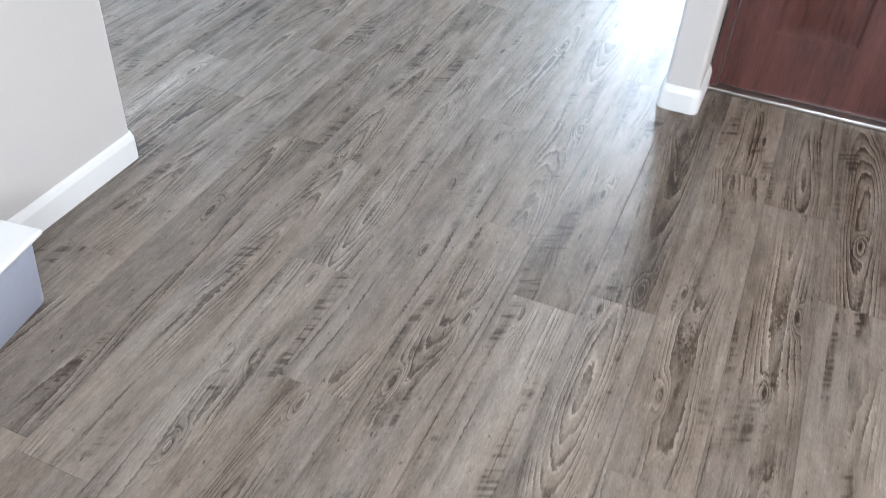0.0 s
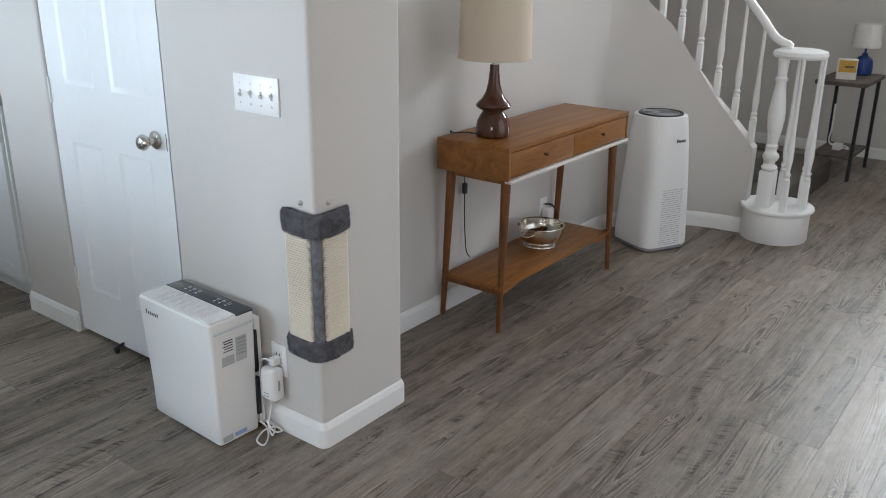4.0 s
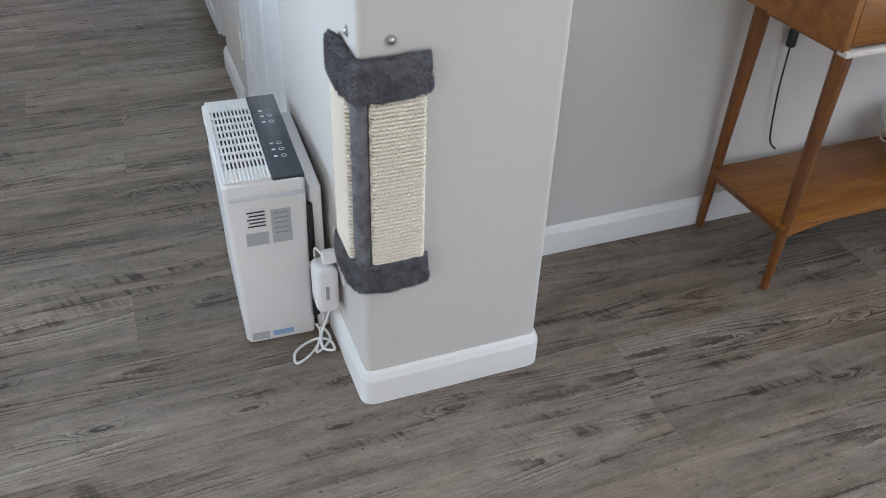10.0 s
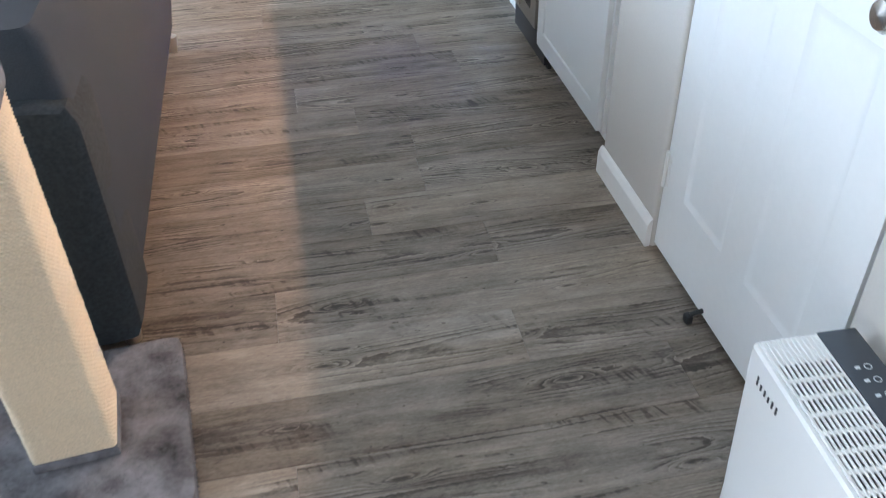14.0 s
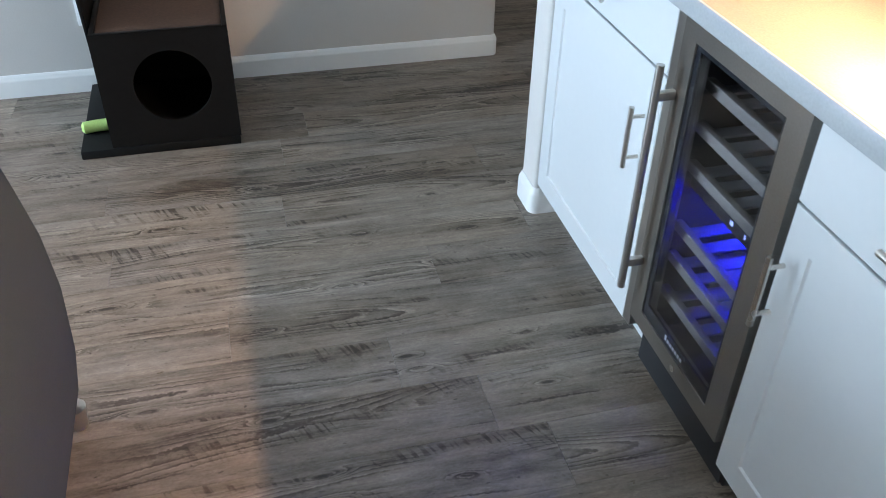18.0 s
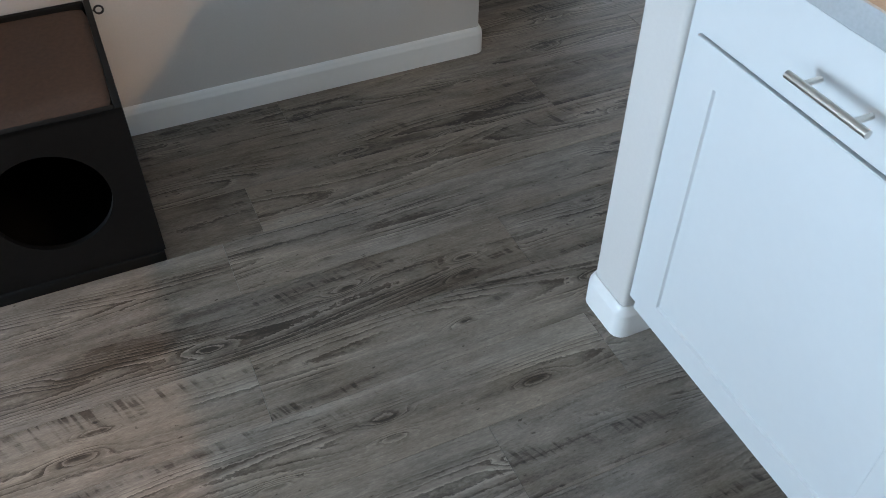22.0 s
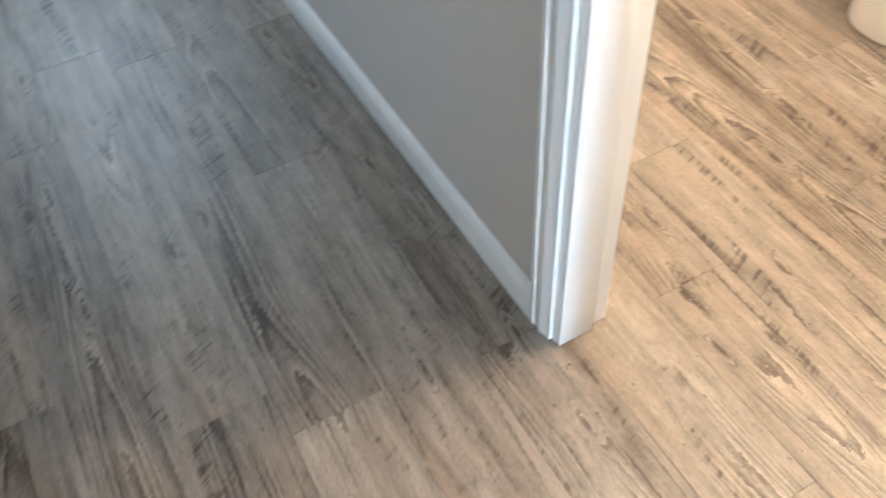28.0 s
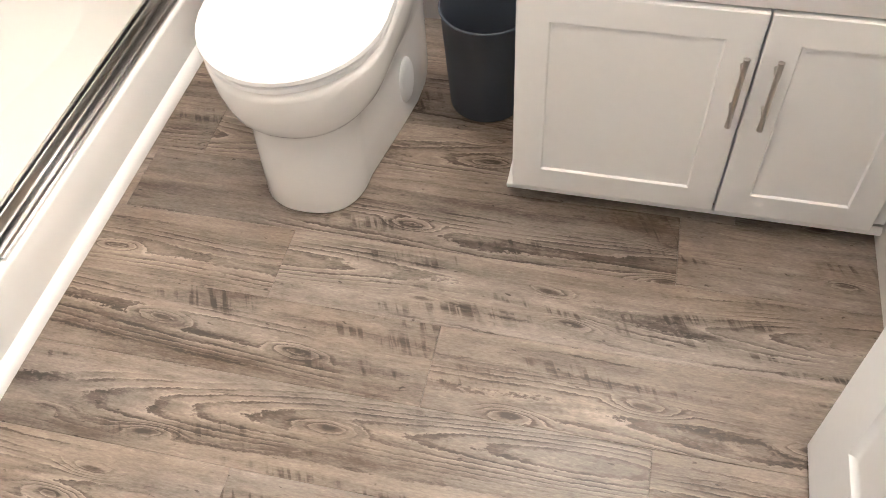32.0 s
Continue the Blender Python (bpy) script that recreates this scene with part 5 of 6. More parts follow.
for a in (200, 262, 320, 20):
    bm = bmesh.new()
    turned(bm, 3.16 + 0.125 * math.cos(radians(a)), -0.47 + 0.125 * math.sin(radians(a)), 0.19, 1.01, 0.0165, 0.017)
    part("baluster", bm, TRIM, stair)
bm = bmesh.new()
lathe(bm, [(0.118, 1.005), (0.134, 1.010), (0.140, 1.024), (0.134, 1.042), (0.108, 1.050), (0.060, 1.046), (0.0, 1.046)], 3.16, -0.46, 40, False)
part("newel_cap", bm, TRIM, stair, "round white volute cap")

# far side of the foyer: side table with lamp, card box and plugs
st_ = thing("side_table", "small side table with rustic dark top and black steel legs", "side table", 4.99, -0.34, 0)
part("tabletop", boxes((-0.295, 0.295, -0.168, 0.168, 0.664, 0.692), bevel=0.003), RUSTICTOP, st_)
part("lower_shelf", boxes((-0.255, 0.255, -0.135, 0.135, 0.150, 0.168), bevel=0.002), RUSTICTOP, st_)
for sx in (-1, 1):
    for sy in (-1, 1):
        bm = bmesh.new()
        tube(bm, [(sx * 0.245, sy * 0.140, 0.665), (sx * 0.270, sy * 0.140, 0.0)], 0.016, 4)
        part("leg", bm, STEELLEG, st_)
bl = thing("table_lamp", "blue glazed table lamp with white drum shade on side table", "table lamp", 5.16, -0.37, 0.6925)
bl.scale = (0.84, 0.84, 0.84)
bm = bmesh.new()
lathe(bm, [(0.055, 0.0), (0.075, 0.01), (0.080, 0.06), (0.072, 0.12), (0.055, 0.15), (0.024, 0.165), (0.024, 0.185), (0.010, 0.19), (0.010, 0.24)], 0, 0, 24)
part("base", bm, BLUEGLAZE, bl, "deep blue ceramic base")
bm = bmesh.new()
lathe(bm, [(0.115, 0.235), (0.108, 0.43), (0.105, 0.43), (0.112, 0.235), (0.115, 0.235)], 0, 0, 32, False)
part("shade", bm, PAPER, bl, "white drum shade")
cb = thing("card_box", "small mustard and white card box on the side table", "box", 4.86, -0.33, 0.6925, -72)
cb.scale = (0.84, 0.84, 0.82)
part("box_body", boxes((-0.075, 0.075, -0.03, 0.03, 0.0, 0.17), bevel=0.001), PAPER, cb)
part("front_print", boxes((-0.068, 0.068, -0.0315, -0.0302, 0.06, 0.160)), MUSTARD, cb)
part("print_line", boxes((-0.02, 0.05, -0.0325, -0.0316, 0.10, 0.112)), INK, cb)
wp = thing("charger_bundle", "white chargers and tangled white cable on the low shelf", "charger", 4.98, -0.33, 0.1685)
part("charger", boxes((-0.05, 0.03, -0.03, 0.03, 0, 0.045), bevel=0.006), PLASTIC, wp)
bm = bmesh.new()
tube(bm, smooth_path([(0.03, 0, 0.03), (0.08, 0.04, 0.02), (0.10, -0.03, 0.008), (0.02, -0.06, 0.006), (-0.05, 0.05, 0.05), (0.0, 0.06, 0.16), (0.03, 0.07, 0.32)], 6), 0.006, 8)
part("cable", bm, PLASTIC, wp)

# translucent storage tub by the left wall
tub_ = thing("storage_tub", "milky translucent plastic storage tub with a pale lid, against the wall", "storage tub", -2.285, -0.838, 0, 8)
bm = bmesh.new()
rings = []
for inset, z in ((0.022, 0.0), (0.014, 0.010), (0.004, 0.175), (0.0, 0.195), (0.0, 0.20), (0.006, 0.20), (0.018, 0.02)):
    x0, x1, y0, y1, r = -0.52 + inset, 0.0 - inset + 0.02, 0.0 + inset - 0.02, 0.20 - inset, 0.03
    ring = []
    for cx, cy, a0 in ((x1 - r, y1 - r, 0), (x0 + r, y1 - r, 90), (x0 + r, y0 + r, 180), (x1 - r, y0 + r, 270)):
        ring += [(cx + r * math.cos(radians(a0 + 22.5 * k)), cy + r * math.sin(radians(a0 + 22.5 * k)), z) for k in range(5)]
    rings.append(ring)
loft(bm, rings)
part("tub", bm, FROST, tub_)
part("lid", boxes((-0.530, 0.029, -0.029, 0.209, 0.192, 0.208), bevel=0.007, seg=3), PLASTIC, tub_, "pale green-white snap lid")


# ---------------------------------------------------------------- kitchen niche: cabinets, cooler, counter
KITCHEN = Vector((1, 1.0101, 1.018))


def bar_pull(parent, y, z, length, upright, x=-0.022):
    bm = bmesh.new()
    h = length / 2
    if upright:
        tube(bm, [(x - 0.030, y, z - h), (x - 0.030, y, z + h)], 0.006, 12)
        for dz in (-h * 0.68, h * 0.68):
            tube(bm, [(x + 0.002, y, z + dz), (x - 0.030, y, z + dz)], 0.0045, 8)
    else:
        tube(bm, [(x - 0.030, y - h, z), (x - 0.030, y + h, z)], 0.006, 12)
        for dy in (-h * 0.62, h * 0.62):
            tube(bm, [(x + 0.002, y + dy, z), (x - 0.030, y + dy, z)], 0.0045, 8)
    return part("bar_handle", bm, NICKEL, parent, "brushed nickel bar handle")


def shaker_slab(bm, w, z0, z1, frame_w, m, t=0.019):
    """One front with a sunk flat panel: x across, face at y = 0 looking to -y."""
    def rect(i, y):
        return [bm.verts.new(m @ Vector(v)) for v in ((i, y, z0 + i), (w - i, y, z0 + i), (w - i, y, z1 - i), (i, y, z1 - i))]
    rows = [rect(0, t), rect(0, 0.0015), rect(0.0015, 0), rect(frame_w, 0), rect(frame_w + 0.003, 0.0048), rect(frame_w + 0.0045, 0.005)]
    for p, q in zip(rows, rows[1:]):
        for i in range(4):
            bm.faces.new((p[i], p[(i + 1) % 4], q[(i + 1) % 4], q[i]))
    bm.faces.new(rows[0])
    bm.faces.new(rows[-1])
    return bm


def shaker_front(parent, name, y0, y1, z0, z1, frame_w=0.062, panelled=True):
    """Cabinet front whose face looks to -x at x = -0.008."""
    w = y1 - y0
    m = pose(-0.008, y1, 0, 0, 0, -90)
    bm = bmesh.new()
    if panelled:
        shaker_slab(bm, w, z0, z1, frame_w, m)
    else:
        box(bm, 0, w, 0, 0.019, z0, z1, 0.0015, 1, m)
    return part(name, bm, CABINET, parent, "", False)


def base_cabinet(y0, y1, handle_y, label):
    ob = thing("base_cabinet", label, "cabinet")
    ob.scale = KITCHEN
    bm = boxes((0.012, 0.60, y0, y1, 0.122, 0.893))
    part("carcass", bm, CABINET, ob)
    part("toe_kick", boxes((0.085, 0.10, y0, y1, 0.0, 0.122)), CABINET, ob)
    d = shaker_front(ob, "drawer", y0 + 0.002, y1 - 0.002, 0.749, 0.886, panelled=False)
    bar_pull(d, (y0 + y1) / 2 + 0.012, 0.815, 0.142, False)
    d = shaker_front(ob, "door", y0 + 0.002, y1 - 0.002, 0.124, 0.743)
    bar_pull(d, handle_y, 0.595, 0.142, True)
    return ob


base_cabinet(1.826, 2.440, 2.410, "white shaker base cabinet beside the pantry door")
base_cabinet(2.892, 3.514, 2.935, "white shaker base cabinet at the wall end")
structure("trim_filler", boxes((0.006, 0.03, 3.516, 3.545, 0.122, 0.893), (0.006, 0.03, 1.812, 1.824, 0.122, 0.893)), CABINET, "white cabinet filler strips").scale = KITCHEN


structure("trim_cooler_filler", boxes((-0.010, 0.03, 2.857, 2.8905, 0.130, 0.893), bevel=0.003), STEEL, "stainless filler strip beside the cooler door").scale = KITCHEN


def wine_cooler():
    ob = thing("wine_cooler", "stainless glass-door wine cooler glowing blue between base cabinets", "wine cooler")
    ob.scale = KITCHEN
    y0, y1, z0, z1 = 2.452, 2.854, 0.172, 0.892
    bm = boxes((0.030, 0.58, y0 + 0.004, y0 + 0.018, 0.03, z1 - 0.004), (0.030, 0.58, y1 - 0.018, y1 - 0.004, 0.03, z1 - 0.004), (0.56, 0.58, y0, y1, 0.03, z1 - 0.004), (0.030, 0.58, y0 + 0.018, y1 - 0.018, 0.03, 0.13), (0.030, 0.58, y0 + 0.018, y1 - 0.018, z1 - 0.03, z1 - 0.004))
    part("cabinet_shell", bm, BLACKPLASTIC, ob)
    m = pose(-0.014, y1, 0, 0, 0, -90)
    w = y1 - y0
    hole = (0.049, w - 0.058, 0.216, 0.855)
    bm = bmesh.new()
    a, b, c, d = hole
    # mitred frame members
    for quad in (((0, z0), (w, z0), (b, c), (a, c)), ((w, z0), (w, z1), (b, d), (b, c)), ((w, z1), (0, z1), (a, d), (b, d)), ((0, z1), (0, z0), (a, c), (a, d))):
        vs = [bm.verts.new(m @ Vector((x, y, z))) for y in (0.0, 0.040) for x, z in quad]
        for f in ((0, 1, 2, 3), (7, 6, 5, 4), (0, 4, 5, 1), (1, 5, 6, 2), (2, 6, 7, 3), (3, 7, 4, 0)):
            bm.faces.new([vs[i] for i in f])
    door = part("door_frame", bm, DOORSTEEL, ob, "brushed stainless door frame", False)
    bm = bmesh.new()
    box(bm, a + 0.0005, b - 0.0005, 0.003, 0.006, c + 0.0005, d - 0.0005, 0, 1, m)
    pane = part("glass_pane", bm, DARKGLASS, door, "smoked glass pane")
    pane.visible_shadow = False
    bm = bmesh.new()
    plates(bm, a + 0.0005, b - 0.0005, c + 0.0005, d - 0.0005, 0.0065, 0.012, [(a + 0.014, b - 0.010, c + 0.030, d - 0.012)], m)
    part("glass_border", bm, BLACKPLASTIC, door, "black printed border")
    bm = bmesh.new()
    tube(bm, [(-0.056, y1 - 0.010, 0.268), (-0.056, y1 - 0.010, 0.800)], 0.0085, 14)
    hd = part("handle", bm, STEEL, door, "tubular stainless handle")
    for z in (0.335, 0.735):
        part("handle_mount", boxes((-0.056, -0.014, y1 - 0.017, y1 - 0.003, z - 0.010, z + 0.010), bevel=0.003), STEEL, hd)
    part("kick_grille", boxes((0.045, 0.06, y0 + 0.006, y1 - 0.006, 0.012, 0.160), bevel=0.002), BLACKPLASTIC, ob, "black vented kick plate")
    bm = bmesh.new()
    lathe(bm, [(0.0, 0.0), (0.008, 0.0), (0.008, 0.002), (0.003, 0.003), (0.0, 0.003)], 0, 0, 16, False)
    bmesh.ops.transform(bm, matrix=Matrix.Translation((-0.0145, y0 + 0.19, 0.194)) @ pose(0, 0, 0, 0, -90), verts=bm.verts)
    part("lock", bm, SILVER, door)
    for k in range(7):
        part("brand_mark", boxes((-0.0165, -0.0150, y0 + 0.165 + k * 0.0115, y0 + 0.171 + k * 0.0115, 0.234, 0.234 + (0.013 if k == 6 else 0.008))), PALEINK, door)
    # racks: slatted shelves with steel-faced fronts
    for z in (0.748, 0.656, 0.568, 0.420, 0.340, 0.246):
        rk = part("rack", boxes((0.040, 0.058, y0 + 0.024, y1 - 0.024, z, z + 0.024), bevel=0.003), RACKWOOD, ob, "grey-brown rack front")
        for k in range(6):
            part("rack_slat", boxes((0.058, 0.54, y0 + 0.030 + 0.0585 * k, y0 + 0.064 + 0.0585 * k, z + 0.008, z + 0.014), bevel=0.002), RACKSLAT, rk)
    part("control_bar", boxes((0.06, 0.10, y0 + 0.020, y1 - 0.020, 0.522, 0.560), bevel=0.002), BLACKPLASTIC, ob)
    # opaque shelf added to keep the blue light out of the upper racks
    part("light_baffle", boxes((0.10, 0.55, y0 + 0.020, y1 - 0.020, 0.530, 0.548)), BLACKPLASTIC, ob)
    part("light_bar", boxes((0.20, 0.215, y0 + 0.08, y1 - 0.08, 0.520, 0.525)), BLUEGLOW, ob, "blue light strip")
    rng = random.Random(3)
    for z in (0.685, 0.362, 0.270, 0.590):
        for k in range(3):
            if rng.random() < 0.75:
                y = y0 + 0.085 + k * 0.115
                bm = bmesh.new()
                lathe(bm, [(0.0, 0.0), (0.034, 0.003), (0.037, 0.01), (0.037, 0.19), (0.030, 0.215), (0.015, 0.235), (0.0145, 0.30), (0.0, 0.302)], 0, 0, 16, False)
                bmesh.ops.transform(bm, matrix=Matrix.Translation((0.41, y, z + 0.04)) @ pose(0, 0, 0, 0, -90), verts=bm.verts)
                bt = solid("wine_bottle", bm, DARKGLASS if k == 1 else BLACKPLASTIC, "dark wine bottle lying on a cooler rack", "bottle", group="bottles in the cooler")
                bt.scale = KITCHEN
    return ob


wine_cooler()
for txt, y in (("15", 2.668), ("5", 2.618)):
    cu = bpy.data.curves.new("digits", "FONT")
    cu.body, cu.size, cu.align_x, cu.align_y, cu.extrude = txt, 0.014, "CENTER", "CENTER", 0.0004
    tmp = bpy.data.objects.new("digits", cu)
    me = bpy.data.meshes.new_from_object(tmp)
    bpy.data.objects.remove(tmp)
    me.materials.append(glow("digit_glow", (0.35, 0.45, 1.0), 4.0))
    d = new("display_digits", me)
    d.matrix_world = pose(0.0585, y * 1.0101, 0.550, 90, 0, -90)
    tagged(d, "glowing blue temperature digits on the cooler display", "display digits")
blue = area_light("cooler_blue_light", look((0.30, 2.685, 0.528), (0.3001, 2.685, 0)), 0.25, 0.2, 14.0, (0.0, 0.0, 1.0))

ct = thing("countertop", "tan speckled worktop with a grey front edge over the cabinets", "countertop")
ct.scale = KITCHEN
part("worktop", boxes((-0.022, 0.619, 1.8135, 3.5435, 0.9255, 0.936), bevel=0.002), COUNTER, ct)
part("front_edge", boxes((-0.026, -0.0045, 1.8135, 3.5435, 0.895, 0.9352), bevel=0.004), COUNTEREDGE, ct, "grey front edge strip")
part("underlay", boxes((-0.004, 0.615, 1.815, 3.542, 0.8955, 0.925)), COUNTEREDGE, ct)
# brown wall tiles in running bond on the niche walls
sp = thing("tile_backsplash", "glossy brown subway tile splashback with pale grout", "splashback")
sp["kind"] = "structure"
sp.scale = KITCHEN
part("grout_bed", boxes((0.611, 0.6195, 1.815, 3.543, 0.937, 1.36)), GROUT, sp)
tile_me = finish(boxes((-0.0085, 0.0, 0.0, 0.098, 0.0, 0.047), bevel=0.0015, seg=1), "tile", TILE)
half_me = finish(boxes((-0.0085, 0.0, 0.0, 0.0465, 0.0, 0.047), bevel=0.0015, seg=1), "tile", TILE)
for r in range(8):
    y = 1.818
    first = r % 2 == 1
    while y < 3.54 - 0.04:
        w = 0.0465 if first else 0.098
        if y + w > 3.545:
            break
        t = new("tile", half_me if first else tile_me)
        t.location, t.parent = (0.611, y, 0.941 + r * 0.0522), sp
        y += w + 0.005
        first = False
outlet_plate("wall_outlet", 0.602, 2.889, 1.21, -90, "white duplex outlet on the tiled splashback")
bm = bmesh.new()
tube(bm, smooth_path([(0.585, 2.86, 1.17), (0.54, 2.90, 1.13), (0.50, 2.98, 1.00), (0.45, 2.95, 0.942), (0.40, 2.75, 0.940), (0.48, 2.65, 0.940)], 6), 0.004)
solid("appliance_cord", bm, BLACKPLASTIC, "black appliance cord lying on the worktop", "cord").scale = KITCHEN
board = solid("cutting_board", boxes((0.16, 0.42, 2.10, 2.40, 0.9365, 0.952), bevel=0.005), WALNUTLEG, "dark wooden cutting board on the worktop", "cutting board")
board.scale = KITCHEN
uc = thing("wall_cabinet", "white shaker wall cabinets over the worktop with a light strip beneath", "cabinet")
uc.scale = KITCHEN
part("carcass", boxes((0.30, 0.618, 1.815, 3.543, 1.375, 2.20)), CABINET, uc)
for k in range(4):
    y0 = 1.818 + k * 0.431
    m = pose(0.279, y0 + 0.428, 0, 0, 0, -90)
    bm = bmesh.new()
    shaker_slab(bm, 0.428, 1.365, 2.198, 0.06, m)
    part("door", bm, CABINET, uc, "", False)
part("light_strip", boxes((0.39, 0.41, 1.87, 2.97, 1.362, 1.374)), STRIPGLOW, uc, "warm light strip")


# ---------------------------------------------------------------- sofa, cat furniture
def cushion(bm, x0, x1, y0, y1, z0, z1, puff=0.03, n=10, power=7):
    """A stuffed block: box with bulging faces and soft edges."""
    cx, cy, cz = (x0 + x1) / 2, (y0 + y1) / 2, (z0 + z1) / 2
    g = bmesh.new()
    bmesh.ops.create_cube(g, size=2)
    bmesh.ops.subdivide_edges(g, edges=g.edges[:], cuts=n, use_grid_fill=True)
    for v in g.verts:
        x, y, z = v.co
        k = (1 - x * x) * (1 - y * y) + (1 - y * y) * (1 - z * z) + (1 - x * x) * (1 - z * z)
        d = Vector((x, y, z))
        q = d / max(abs(c) for c in d)
        p6 = (abs(x) ** power + abs(y) ** power + abs(z) ** power) ** (1 / power)
        d = d / p6
        b = puff * max(0, k) * 0.6
        v.co = Vector((cx + d.x * (x1 - x0) / 2 + b * x, cy + d.y * (y1 - y0) / 2 + b * y, cz + d.z * (z1 - z0) / 2 + b * z))
    me = bpy.data.meshes.new("tmp")
    g.to_mesh(me)
    g.free()
    bm.from_mesh(me)
    bpy.data.meshes.remove(me)
    return bm


sofa = thing("sofa", "charcoal grey fabric sofa with dark velour arms, back to the walkway", "sofa")
bm = bmesh.new()
rings = []
for z, gx, gy in ((0.055, 0.045, 0.060), (0.10, 0.026, 0.032), (0.20, 0.012, 0.010), (0.36, 0.004, 0.002), (0.50, 0.008, 0.016), (0.62, 0.018, 0.045), (0.76, 0.034, 0.075), (0.785, 0.055, 0.10)):
    x0, x1, y0, y1, r = -1.43, -1.248 - gx, 1.322 + gy * 0.3, 3.06 - gy, 0.03
    ring = []
    for cx, cy, a0 in ((x1 - r, y1 - r, 0), (x0 + r, y1 - r, 90), (x0 + r, y0 + r, 180), (x1 - r, y0 + r, 270)):
        ring += [(cx + r * math.cos(radians(a0 + 30 * k)), cy + r * math.sin(radians(a0 + 30 * k)), z) for k in range(4)]
    rings.append(ring)
loft(bm, rings)
part("back", bm, SOFA, sofa)
part("base", boxes((-2.12, -1.30, 1.34, 3.02, 0.055, 0.26), bevel=0.02), SOFA, sofa)
for y0, y1, x1 in ((1.294, 1.50, -1.256), (2.84, 2.97, -1.34)):
    bm = bmesh.new()
    cushion(bm, -2.15, x1, y0, y1, 0.05, 0.655, 0.004, 12, 18)
    part("arm", bm, SOFADARK, sofa, "dark velour arm")
for k in range(2):
    bm = bmesh.new()
    cushion(bm, -2.13, -1.60, 1.51 + k * 0.675, 2.18 + k * 0.675, 0.25, 0.43, 0.02, 8)
    part("seat_cushion", bm, SOFADARK, sofa)
    bm = bmesh.new()
    cushion(bm, -1.66, -1.42, 1.50 + k * 0.68, 2.17 + k * 0.68, 0.40, 0.82, 0.03, 8)
    part("back_cushion", bm, SOFA, sofa)
for x, y in ((-1.292, 2.985), (-1.302, 1.37), (-2.05, 1.40), (-2.05, 2.95)):
    bm = bmesh.new()
    lathe(bm, [(0.016, 0.0), (0.019, 0.004), (0.026, 0.062)], x, y, 16)
    part("leg", bm, STEEL, sofa, "short steel foot")

ct2 = thing("scratching_post", "square cream sisal scratching post with grey plush base by sofa", "cat scratcher", -1.375, 1.060, 0, 6)
bm = bmesh.new()
cushion(bm, -0.215, 0.215, -0.238, 0.238, 0.0, 0.044, 0.002, 16, 22)
pad = part("base", bm, PLUSHPAD, ct2, "grey plush base")
fuzz(pad, pad, 9000, 0.006, 4, PLUSHPAD)
part("post_foot", boxes((-0.082, 0.082, -0.082, 0.082, 0.042, 0.066), bevel=0.004), PLUSH, ct2)
rng = random.Random(11)
rows = []
for k in range(104):
    z = 0.068 + k * 0.0069
    hw = 0.0785 + rng.uniform(-0.0006, 0.0006)
    for dz, off in ((-0.0034, -0.0022), (0.0, 0.0006)):
        h2 = hw + off
        rows.append([(h2, -h2 + 0.006, z + dz), (h2, h2 - 0.006, z + dz), (h2 - 0.006, h2, z + dz), (-h2 + 0.006, h2, z + dz), (-h2, h2 - 0.006, z + dz), (-h2, -h2 + 0.006, z + dz), (-h2 + 0.006, -h2, z + dz), (h2 - 0.006, -h2, z + dz)])
bm = loft(bmesh.new(), rows)
part("post", bm, SISAL, ct2, "cream sisal wound post")
bm = bmesh.new()
cushion(bm, -0.088, 0.088, -0.088, 0.088, 0.782, 0.845, 0.004, 8)
part("post_cap", bm, PLUSH, ct2, "grey plush cap")


